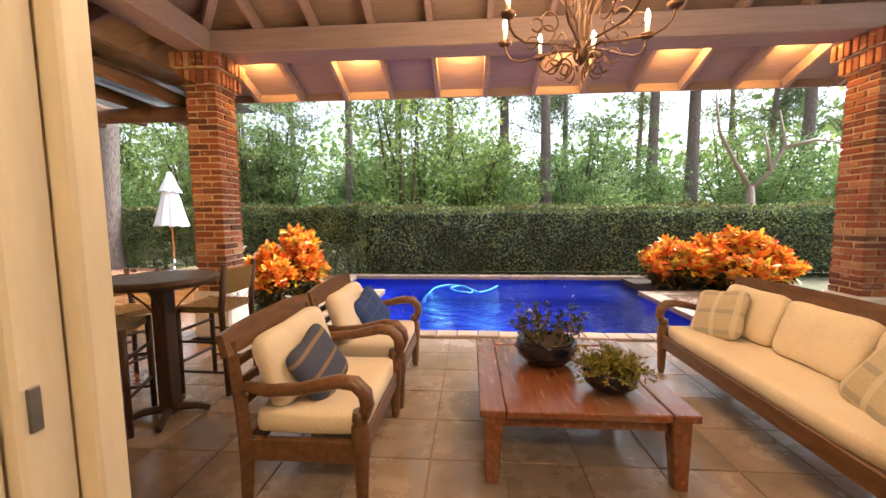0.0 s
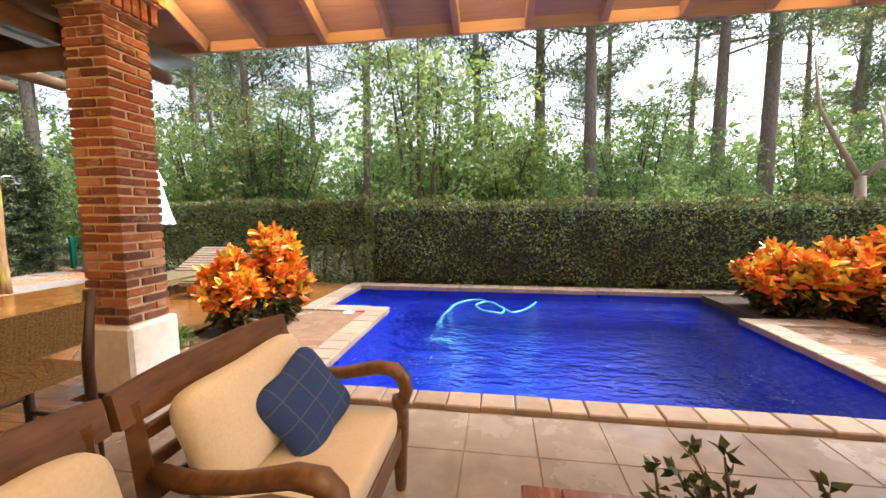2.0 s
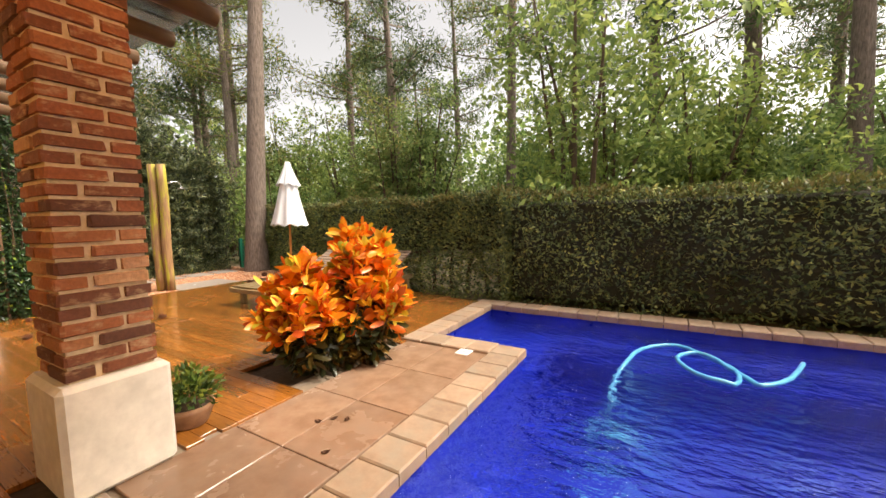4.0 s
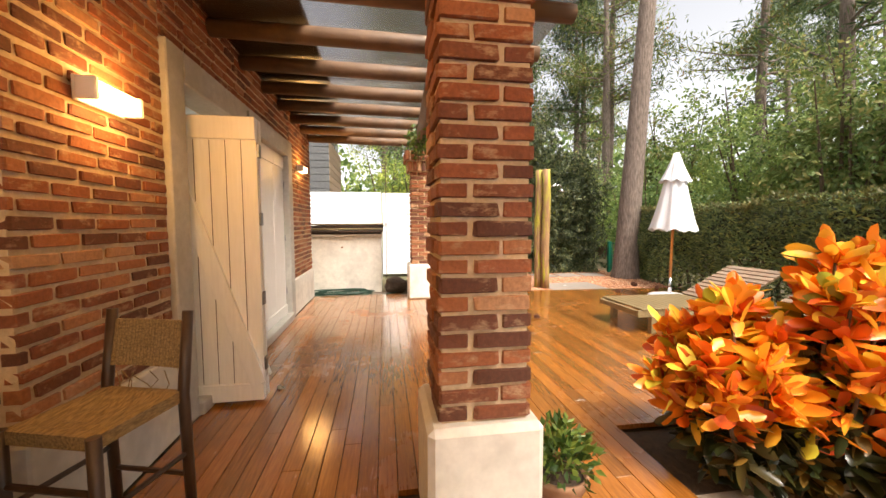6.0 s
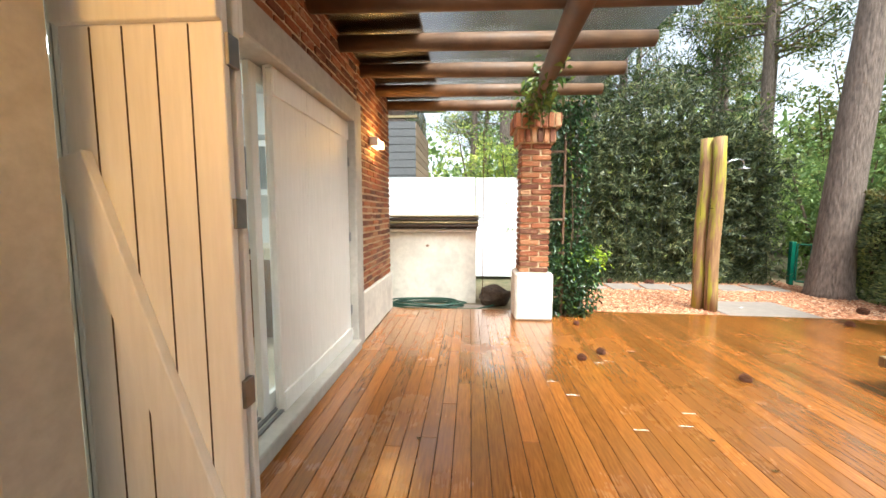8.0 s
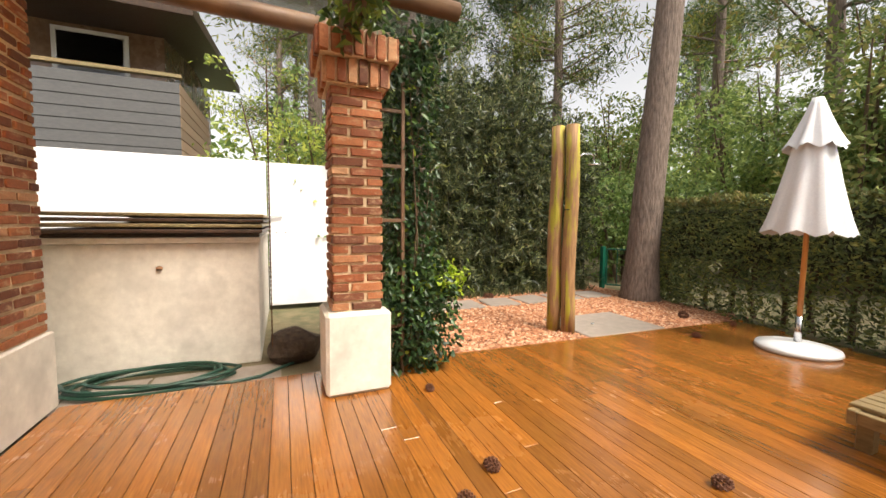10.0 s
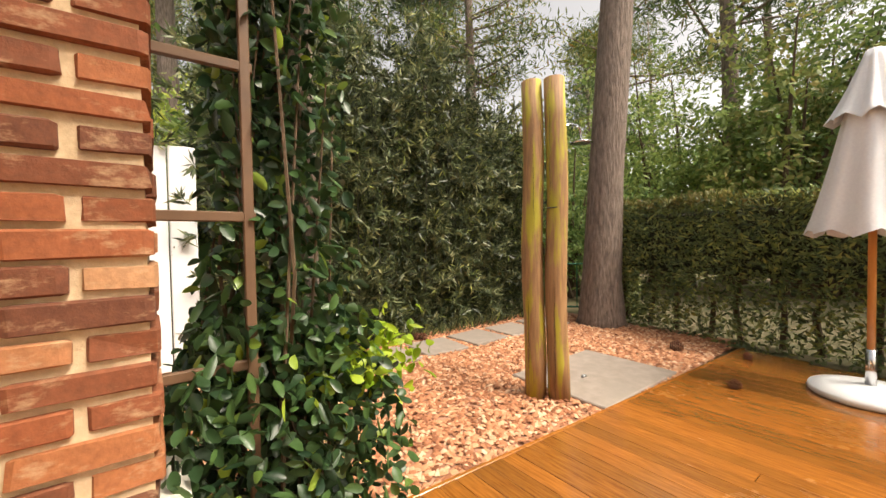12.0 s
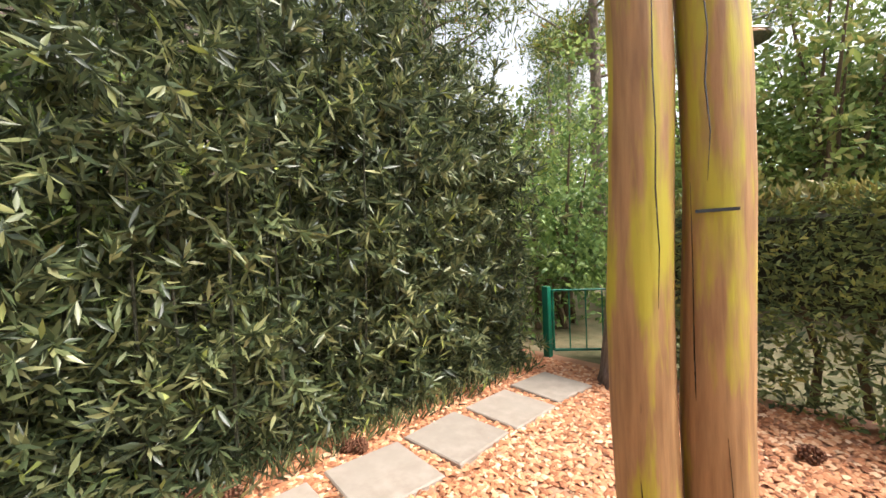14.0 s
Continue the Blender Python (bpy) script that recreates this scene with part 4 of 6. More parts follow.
# chandelier over the coffee table
CH = Vector((0.65, 2.07, 2.28))
ch = thing("chandelier", CH, "rusty wrought iron chandelier with curled arms and candle bulbs", "chandelier")
part("hub", lathe([(0.005, -0.05), (0.03, -0.03), (0.045, 0.0), (0.04, 0.05), (0.02, 0.1)], 14), M_IRON, ch)
part("chain", tube([(0, 0, 0.1), (0, 0, 0.8), (0, 0, 1.72)], 0.008, 6), M_IRON, ch)
for k in range(8):
    a = 2 * math.pi * k / 8 + 0.35
    c, s = math.cos(a), math.sin(a)
    r = 0.45
    arm = part("arm", tube([(c * q, s * q, z) for q, z in ((0.03, 0.03), (0.1, 0.05), (0.24, 0.04), (0.35, 0.035), (0.41, 0.06), (r - 0.01, 0.1), (r, 0.15))], 0.007, 6), M_IRON, ch)
    part("cup", lathe([(0.012, 0.0), (0.035, 0.012), (0.042, 0.03), (0.03, 0.032)], 12, (c * r, s * r, 0.14)), M_IRON, arm)
    part("candle", lathe([(0.013, 0), (0.013, 0.075)], 10, (c * r, s * r, 0.165)), M_CREAM, arm)
    part("bulb", lathe([(0.008, 0), (0.015, 0.02), (0.012, 0.045), (0.003, 0.07)], 10, (c * r, s * r, 0.242)), M_FLAME, arm, "glowing candle bulb")
    stalk = [(c * 0.02, s * 0.02, 0.0), (c * 0.05, s * 0.05, 0.2), (c * 0.16, s * 0.16, 0.42), (c * 0.26, s * 0.26, 0.6), (c * 0.2, s * 0.2, 0.68)]
    part("stalk", tube(stalk, 0.007, 6), M_IRON, ch)
    for rr, cx, cz in ((0.045, 0.1, -0.07), (0.04, 0.16, -0.03), (0.05, 0.2, 0.16), (0.035, 0.28, 0.13)):
        ring = [(c * (cx + rr * math.cos(q)), s * (cx + rr * math.cos(q)), cz + rr * math.sin(q)) for q in [2 * math.pi * i / 14 * 0.9 for i in range(15)]]
        part("curl", tube(ring, 0.005, 5), M_IRON, ch)
for k in range(0, 8, 2):
    a = 2 * math.pi * k / 8 + 0.35
    lamp("chandelier_lamp", "POINT", CH + Vector((math.cos(a) * 0.45, math.sin(a) * 0.45, 0.38)), 20 * LAMP, WARM, 0.03)
# lamps laid on the beam in every other rafter bay
for k in range(0, 12, 2):
    x = RAFTERS[k] + 0.32
    bl = thing("bay_light", (x, COL_Y + 0.17, 3.2), "small warm lamp fixed on the roof beam", "lamp", "bay lights")
    part("housing", box(-0.05, 0.05, 0, 0.05, -0.03, 0.03, 0.004), M_WHITE, bl)
    part("lens", box(-0.04, 0.04, 0.05, 0.054, -0.02, 0.02), M_GLOW, bl)
    lamp("bay_lamp", "POINT", (x, COL_Y + 0.29, 3.19), 18 * LAMP, (1.0, 0.5, 0.13), 0.06)


def wall_lamp(x, z):
    t = thing("wall_lamp", (x, WALL_Y, z), "lit oblong frosted glass lamp on the brick wall", "lamp", "wall lamps")
    part("back_plate", box(-0.155, 0.155, 0.006, 0.02, -0.052, 0.052, 0.004), M_WHITE, t)
    part("shade", box(-0.135, 0.135, 0.02, 0.095, -0.04, 0.04, 0.012), M_GLOW, t, "glowing frosted glass shade")
    for s in (-1, 1):
        part("end_cap", box(0.135 if s > 0 else -0.16, 0.16 if s > 0 else -0.135, 0.02, 0.1, -0.047, 0.047, 0.006), M_WHITE, t)
    lamp("wall_lamp_light", "POINT", (x, WALL_Y + 0.17, z), 13 * LAMP, (1.0, 0.5, 0.13), 0.2)


wall_lamp(-3.33, 1.84)
wall_lamp(-7.4, 2.09)

# ---- kitchen door ----
shut = thing("folding_shutter", (-4.2, 2.29, 0.03), "open cream-lit white folding board shutter with diagonal braces", "shutter")
for s, x in ((0, 0.0), (1, -0.055)):
    leaf = part("leaf", box(x - 0.014, x + 0.014, 0.0, 0.5, 0.0, 1.97, 0.003), M_SHUTTER, shut)
    f = x + (0.014 if s == 0 else -0.014)
    g = 0.024 if s == 0 else -0.024
    lo, hi = sorted((f, f + g))
    for z0, z1 in ((0.0, 0.12), (1.82, 1.97)):
        part("rail", box(lo, hi, 0, 0.5, z0, z1, 0.003), M_SHUTTER, leaf)
    n = math.hypot(0.46, 1.0)
    m = Matrix.Translation((0, 0.03, 1.45)) @ Matrix.Rotation(-math.atan2(1.33, 0.44), 4, "X")
    part("brace", box(min(f, f + g * 1.5), max(f, f + g * 1.5), 0.0, 1.4, -0.052, 0.052, 0.003, m), M_SHUTTER, leaf)
    for k in range(1, 5):
        part("groove", box(min(f, f + g * 0.1), max(f, f + g * 0.1), k * 0.1 - 0.002, k * 0.1 + 0.002, 0.125, 1.815), M_DARK, leaf)
for z in (0.25, 0.72, 1.28, 1.75):
    part("hinge", box(-0.045, 0.006, 0.495, 0.512, z - 0.045, z + 0.045, 0.002), M_HINGE, shut)
part("bolt", tube([(0.0, 0.45, 1.97), (0.0, 0.45, 2.02)], 0.009, 6), M_HINGE, shut)
closed = thing("closed_shutter", (0, 0, 0.09), "shut white board shutters over the kitchen doorway", "shutter")
for k, (a, b) in enumerate(((-6.64, -6.19), (-6.187, -5.74), (-5.737, -5.29))):
    leaf = part("leaf", box(a, b, WALL_Y - 0.075, WALL_Y - 0.045, 0, 2.05, 0.003), M_SHUTTER, closed)
    part("rail", box(a, b, WALL_Y - 0.045, WALL_Y - 0.03, 1.9, 2.05, 0.003), M_SHUTTER, leaf)
    part("rail", box(a, b, WALL_Y - 0.045, WALL_Y - 0.03, 0.0, 0.12, 0.003), M_SHUTTER, leaf)
part("frame_post", box(-6.848, -6.645, WALL_Y - 0.078, WALL_Y - 0.05, 0, 2.25, 0.003), M_CREAM, closed)
part("frame_head", box(-6.64, -5.29, WALL_Y - 0.078, WALL_Y - 0.05, 2.055, 2.25, 0.003), M_SHUTTER, closed)
part("backing", box(-6.84, -5.3, WALL_Y - 0.1, WALL_Y - 0.08, 0, 2.26, 0.003), M_SHUTTER, closed)
for z in (0.3, 1.0, 1.7):
    part("hinge", box(-6.652, -6.63, WALL_Y - 0.044, WALL_Y - 0.03, z - 0.04, z + 0.04, 0.002), M_HINGE, closed)
door = thing("sliding_door", (0, 0, 0.09), "white framed glazed sliding door left ajar", "door")
for a, b, y in ((-6.0, -5.19, WALL_Y - 0.135), (-4.3, -4.07, WALL_Y - 0.17)):
    leaf = part("leaf", box(a, a + 0.07, y - 0.02, y + 0.02, 0, 2.06, 0.003), M_SHUTTER, door)
    part("stile", box(b - 0.07, b, y - 0.02, y + 0.02, 0, 2.06, 0.003), M_SHUTTER, leaf)
    part("top_rail", box(a + 0.07, b - 0.07, y - 0.02, y + 0.02, 1.96, 2.06, 0.003), M_SHUTTER, leaf)
    part("bottom_rail", box(a + 0.07, b - 0.07, y - 0.02, y + 0.02, 0, 0.12, 0.003), M_SHUTTER, leaf)
    pane = part("pane", box(a + 0.07, b - 0.07, y - 0.004, y + 0.004, 0.12, 1.96), M_GLASS, leaf)
    pane.visible_shadow = False
for k in range(4):
    part("track", box(-6.64, -4.07, WALL_Y - 0.2 + k * 0.045, WALL_Y - 0.18 + k * 0.045, 0.0, 0.012), M_HINGE, door)

# kitchen seen through the gap
kit = bmesh.new()
add_box(kit, -7.4, -7.2, -1.4, 2.14, 0, 2.6)
add_box(kit, -7.4, -3.12, -1.6, -1.4, 0, 2.6)
tagged(part("wall_kitchen", kit, M_WHITE), "plain white kitchen walls", "wall", kind="structure")
tagged(part("floor_kitchen", box(-7.2, -3.13, -1.4, 2.14, -0.02, 0.085), M_CUSHION), "pale cream kitchen floor", "floor", kind="structure")
tagged(part("ceiling_kitchen", box(-7.4, -3.12, -1.6, 2.14, 2.6, 2.66), M_WHITE), "plain white kitchen ceiling", "ceiling", kind="structure")
tl = thing("tube_light", (-5.9, 0.3, 2.54), "lit white tube lamp on the kitchen ceiling", "lamp")
part("housing", box(-0.06, 0.06, -0.65, 0.65, 0.02, 0.06, 0.004), M_PLASTIC, tl)
part("tube", tube([(0, -0.62, 0), (0, 0.62, 0)], 0.018, 10), M_TUBE, tl)
lamp("kitchen_lamp", "AREA", (-5.7, 0.3, 2.5), 26 * LAMP, (0.95, 1.0, 0.93), (0.2, 1.2), (-5.7, 0.3, 0))
ctr = thing("kitchen_counter", (-6.9, 0.6, 0.085), "cream kitchen counter with a drawer over dark brickwork", "counter")
part("body", box(-0.28, 0.25, -1.2, 1.2, 0, 0.78, 0.004), M_TERRA, ctr)
part("worktop", box(-0.3, 0.3, -1.25, 1.25, 0.86, 0.9, 0.006), M_CREAM, ctr)
part("drawer", box(-0.28, 0.28, -1.2, 1.2, 0.78, 0.86, 0.004), M_CREAM, ctr)
part("handle", box(0.28, 0.3, 0.5, 0.6, 0.81, 0.83, 0.003), M_BLACK, ctr)
pen = thing("breakfast_bar", (-6.42, 0.85, 0.085), "dark brick breakfast bar with a black worktop", "counter")
part("body", box(-0.16, 0.16, -0.7, 0.5, 0, 0.84, 0.004), M_TERRA, pen)
for i in range(11):
    for j in range(5):
        piece("brick", BRICKS[(i + j) % 9], pen, (0.16, -0.6 + 0.235 * j + (0.1 if i % 2 else 0), 0.05 + 0.072 * i), (0.02, 0.215, 0.055))
part("worktop", box(-0.22, 0.24, -0.75, 0.55, 0.84, 0.89, 0.006), M_BLACK, pen)
mw = thing("oven", (-6.85, 0.7, 0.985), "black countertop oven on the kitchen counter", "oven")
part("case", box(-0.2, 0.2, -0.3, 0.3, 0, 0.28, 0.008), M_BLACK, mw)
part("door", box(0.2, 0.212, -0.28, 0.14, 0.02, 0.26, 0.004), M_BLACK, mw)
for k in range(3):
    part("knob", lathe([(0.018, 0), (0.016, 0.02)], 10, (0.2, 0.22, 0.06 + k * 0.07)), M_STEEL, mw)
cab = thing("wall_cabinet", (-7.05, 0.6, 1.5), "white wall cabinet with glazed doors and open top shelf", "cabinet")
part("body", box(-0.15, 0.12, -0.9, 0.9, 0, 0.55, 0.004), M_WHITE, cab)
part("shelf", box(-0.15, 0.17, -0.95, 0.95, 0.6, 0.63, 0.004), M_WHITE, cab)
for k in range(4):
    dr = part("door", box(0.12, 0.14, -0.9 + 0.45 * k + 0.005, -0.45 + 0.45 * k - 0.005, 0.0, 0.55, 0.003), M_WHITE, cab)
    part("pane", box(0.14, 0.144, -0.84 + 0.45 * k, -0.51 + 0.45 * k, 0.06, 0.49), M_GREY, dr)
ks = thing("kitchen_stool", (-5.75, 1.3, 0.085), "round white kitchen stool with chrome foot ring and castors", "stool")
part("seat", lathe([(0.15, 0.62), (0.19, 0.64), (0.195, 0.68), (0.17, 0.7)], 24), M_PLASTIC, ks)
part("stem", tube([(0, 0, 0.08), (0, 0, 0.63)], 0.025, 10), M_STEEL, ks)
part("foot_ring", tube([(0.17 * math.cos(q), 0.17 * math.sin(q), 0.28) for q in [2 * math.pi * i / 20 for i in range(21)]], 0.01, 6), M_STEEL, ks)
for k in range(5):
    a = 2 * math.pi * k / 5
    leg = part("leg", tube([(0, 0, 0.1), (math.cos(a) * 0.22, math.sin(a) * 0.22, 0.07)], 0.015, 6), M_STEEL, ks)
    part("castor", lathe([(0.005, 0), (0.025, 0.005), (0.025, 0.05), (0.005, 0.055)], 10, (math.cos(a) * 0.22, math.sin(a) * 0.22, 0)), M_BLACK, leg)
pot = thing("saucepan", (-6.95, 0.9, 2.13), "white enamel saucepan on the kitchen shelf", "saucepan")
part("pan", lathe([(0.1, 0), (0.12, 0.02), (0.12, 0.12), (0.125, 0.13)], 20), M_PLASTIC, pot)

# ---- deck and garden things ----
hut = thing("bin_store", (WW, 2.82, -0.07), "white rendered bin store with dark slatted sloping lid", "storage box")
part("body", box(0.0, 2.12, -0.76, 0.76, 0, 1.1, 0.01), M_RENDER, hut)
part("ledge", box(0.0, 2.18, -0.78, 0.78, 1.1, 1.15, 0.008), M_RENDER, hut)
part("lid_base", box(0.0, 2.15, -0.77, 0.77, 1.15, 1.18, 0.004), M_DARK, hut)
for k in range(4):
    part("lid_slat", box(0.0, 2.26 - 0.09 * k, -0.8, 0.8, 1.185 + 0.045 * k, 1.215 + 0.045 * k, 0.006), M_LOUNGE if k % 2 else M_DARK, hut)
part("knob", lathe([(0.02, 0), (0.024, 0.02), (0.01, 0.03)], 10, (2.13, 0.02, 0.88)), M_TERRA, hut)
hose = thing("garden_hose", (-8.57, 2.85, -0.06), "coiled dark green garden hose lying on the ground", "hose")
pts = []
for i in range(150):
    q = i / 150 * 2 * math.pi * 5
    r = 0.36 + 0.06 * math.sin(q * 0.37) + 0.02 * (i % 7 == 0)
    pts.append((0.24 * math.cos(q) * (0.8 + r * 0.4), r * 1.35 * math.sin(q), 0.03 + 0.035 * (i / 150) * 2 + 0.01 * math.sin(q * 1.7)))
pts += [(0.2, 0.55, 0.03), (0.12, 0.75, 0.02), (-0.1, 1.0, 0.02)]
part("coil", tube(pts, 0.013, 6), M_HOSE, hose)
mat_ob = thing("stone_paving", (-8.66, 2.8, -0.075), "wet grey paving beside the bin store", "paving", kind="structure")
for i in range(4):
    laid("paving_slab", mat_ob, -0.1 - 0.0, 0.38, -0.95 + i * 0.48, -0.49 + i * 0.48, 0.02, 0.04, M_SLAB)
rock = bmesh.new()
bmesh.ops.create_icosphere(rock, subdivisions=3, radius=0.24)
for v in rock.verts:
    v.co += noise.noise_vector(v.co * 5) * 0.07
    v.co.z *= 0.65
tagged(part("mossy_stump", moved(rock, Matrix.Translation((-8.85, 3.86, 0.07))), M_EARTH), "dark mossy stump beside the gate", "stump")
chain = thing("rain_chain", (-8.75, 3.68, -0.07), "dark rusty rain chain hanging from the pergola", "chain")
part("chain_links", tube([(0, 0, 0.02 * i) for i in range(131)], [0.004 if i % 2 else 0.008 for i in range(131)], 5), M_IRON, chain)

shower = thing("garden_shower", (-8.595, 6.775, -0.05), "garden shower on two mossy weathered round posts", "shower")
for k, (x, y) in enumerate(((-0.088, -0.05), (0.053, 0.045))):
    pts, rr = [], []
    for i in range(9):
        z = 2.38 * i / 8
        pts.append((x + 0.008 * math.sin(i * 1.3 + k), y + 0.008 * math.cos(i * 0.9 + k), z))
        rr.append(0.08 - 0.004 * i / 8 + 0.0015 * math.sin(i * 2.1 + k))
    part("post", tube(pts, rr, 18), M_POST, shower)
for x0, y0, z0, z1, seed in ((0.02, -0.034, 0.05, 1.5, 1), (0.085, -0.034, 0.0, 0.9, 2), (-0.075, -0.133, 0.1, 1.1, 3), (-0.03, -0.113, 1.2, 2.2, 4), (0.06, -0.038, 1.5, 2.3, 5)):
    part("crack", tube([(x0 + 0.004 * math.sin(seed + 3 * i), y0 + 0.002, z0 + (z1 - z0) * i / 7) for i in range(8)], [0.0005, 0.0015, 0.0022, 0.0016, 0.002, 0.0015, 0.001, 0.0005], 4), M_BLACK, shower, "dark drying crack")
part("slot", box(0.03, 0.115, -0.036, -0.03, 1.425, 1.433), M_BLACK, shower)
part("pipe", tube([(0.06, 0.12, 2.03), (0.06, 0.2, 2.07), (0.06, 0.3, 2.08), (0.06, 0.345, 2.06), (0.06, 0.36, 1.98)], 0.011, 8), M_STEEL, shower)
part("rose", lathe([(0.01, 0.03), (0.08, 0.008), (0.085, 0), (0.07, -0.004)], 18, (0.06, 0.36, 1.95)), M_STEEL, shower)

um = thing("parasol", (-7.11, 8.42, 0), "closed white canvas garden parasol with round white base", "parasol")
part("base", lathe([(0.31, 0), (0.33, 0.02), (0.32, 0.05), (0.2, 0.075), (0.05, 0.09)], 32), M_PLASTIC, um)
part("sleeve", tube([(0, 0, 0.08), (0, 0, 0.34)], 0.03, 12), M_STEEL, um)
part("pole", tube([(0, 0, 0.2), (0, 0, 2.4)], 0.022, 12), M_ORANGE, um)


def closed_canopy(z0, z1, r0, r1, folds, seed):
    bm = bmesh.new()
    rows = []
    for j in range(9):
        f = j / 8
        row = []
        for i in range(folds * 4):
            a = 2 * math.pi * i / (folds * 4)
            wob = 1 + (0.22 if i % 4 == 0 else -0.1 if i % 4 == 2 else 0.05) * (1 - f * 0.6) + 0.03 * math.sin(i * 2.3 + seed)
            r = (r0 + (r1 - r0) * f ** 0.85) * wob
            row.append(bm.verts.new((r * math.cos(a), r * math.sin(a), z0 + (z1 - z0) * f + (0.03 * math.sin(i * 1.57) if j == 0 else 0))))
        rows.append(row)
    n = folds * 4
    for a, b in zip(rows, rows[1:]):
        for i in range(n):
            bm.faces.new((a[i], a[(i + 1) % n], b[(i + 1) % n], b[i])).smooth = True
    bm.faces.new(rows[-1])
    return bm


part("canopy", closed_canopy(1.15, 2.12, 0.3, 0.12, 8, 0), M_CANVAS, um)
part("vent", closed_canopy(1.96, 2.43, 0.205, 0.04, 8, 2), M_CANVAS, um)
for ob in um.children:
    if not ob.name.startswith("base"):
        ob.rotation_euler = (radians(-1), 0, 0)


def lounger(place, label):
    t = thing("sun_lounger", place, label, "sun lounger", "sun loungers")
    for x in (-0.37, 0.37):
        part("side_rail", box(x - 0.02, x + 0.02, 0, 1.95, 0.19, 0.27, 0.005), M_LOUNGE, t)
        for y in (0.2, 1.1, 1.8):
            part("leg", box(x - 0.035, x + 0.035, y - 0.035, y + 0.035, 0, 0.2, 0.005), M_LOUNGE, t)
    part("end_rail", box(-0.35, 0.35, 0.0, 0.04, 0.2, 0.265, 0.004), M_LOUNGE, t)
    for k in range(14):
        y = 0.05 + k * 0.083
        part("slat", box(-0.4, 0.4, y, y + 0.07, 0.27, 0.29, 0.004), M_LOUNGE, t)
    m = Matrix.Translation((0, 1.22, 0.28)) @ Matrix.Rotation(radians(27), 4, "X")
    back = part("backrest", box(-0.36, -0.32, 0, 0.85, -0.03, 0.0, 0.003, m), M_LOUNGE, t)
    part("backrest_rail", box(0.32, 0.36, 0, 0.85, -0.03, 0.0, 0.003, m), M_LOUNGE, t)
    for k in range(10):
        part("slat", box(-0.38, 0.38, 0.01 + k * 0.084, 0.075 + k * 0.084, 0.0, 0.02, 0.003, m), M_COPING, back, "pale weathered slat")
    return t


lounger((-5.66, 6.5, 0), "low weathered wooden sun lounger with raised slatted back")
lounger((-4.66, 6.75, 0), "low weathered wooden sun lounger with raised slatted back")

gate2 = thing("green_gate", (-10.75, 9.6, -0.07), "green painted metal garden gate ajar in the hedge", "gate")
part("post", box(-0.04, 0.04, -0.04, 0.04, 0, 0.85, 0.006), M_GATE, gate2)
fr = part("gate_frame", tube([(0.05, 0.05, 0.1), (0.05, 0.05, 0.8), (0.6, 0.55, 0.8), (0.6, 0.55, 0.1), (0.05, 0.05, 0.1)], 0.018, 6), M_GATE, gate2)
for k in range(3):
    part("bar", tube([(0.05 + 0.14 * (k + 1), 0.05 + 0.125 * (k + 1), 0.1), (0.05 + 0.14 * (k + 1), 0.05 + 0.125 * (k + 1), 0.8)], 0.008, 5), M_GATE, fr)


def cone_thing(x, y, size=0.045, turn=0):
    bm = bmesh.new()
    for j in range(7):
        f = j / 6
        r = size * math.sin(math.pi * (0.12 + 0.8 * f)) * 0.62
        for i in range(8):
            a = 2 * math.pi * (i + 0.5 * (j % 2)) / 8
            add_box(bm, -0.25 * size, 0.25 * size, -0.1 * size, 0.1 * size, -0.08 * size, 0.08 * size, 0, Matrix.Translation((r * math.cos(a), (f - 0.5) * size * 1.7, r * math.sin(a) + size * 0.62)) @ Matrix.Rotation(-a, 4, "Y"))
    ob = part("pine_cone", bm, M_CONE)
    ob.location, ob.rotation_euler = (x, y, 0), (0, 0, turn)
    return tagged(ob, "brown open pine cone lying on the ground", "pine cone", "pine cones")


for x, y in ((-6.5, 4.5), (-6.66, 4.72), (-6.14, 5.65), (-7.75, 7.9), (-7.9, 8.8), (-7.6, 4.75)):
    cone_thing(x, y, dice.uniform(0.036, 0.05), dice.uniform(0, 6))
for x, y in ((-10.6, 6.2), (-10.62, 6.9), (-10.55, 6.95), (-10.7, 6.05), (-8.48, 8.74)):
    ob = cone_thing(x, y, dice.uniform(0.05, 0.07), dice.uniform(0, 6))
    ob.location.z = -0.03

def dry_leaf(x, y, z, size, turn, material, label):
    """A small curled leaf lying on the ground."""
    bm = bmesh.new()
    rows = []
    for i in range(7):
        f = i / 6
        half = 0.3 * size * math.sin(math.pi * (0.06 + 0.9 * f))
        lift = 0.004 + 0.12 * size * (2 * f - 1) ** 2
        rows.append([bm.verts.new(((f - 0.5) * size, k * half, lift + 0.16 * abs(k) * half)) for k in (-1, 0, 1)])
    for a, b in zip(rows, rows[1:]):
        for k in (0, 1):
            bm.faces.new((a[k], b[k], b[k + 1], a[k + 1])).smooth = True
    bmesh.ops.solidify(bm, geom=list(bm.faces), thickness=0.0015)
    ob = part("fallen_leaf", bm, material)
    ob.location, ob.rotation_euler = (x, y, z), (0, 0, turn)
    return tagged(ob, label, "leaf", "fallen leaves")


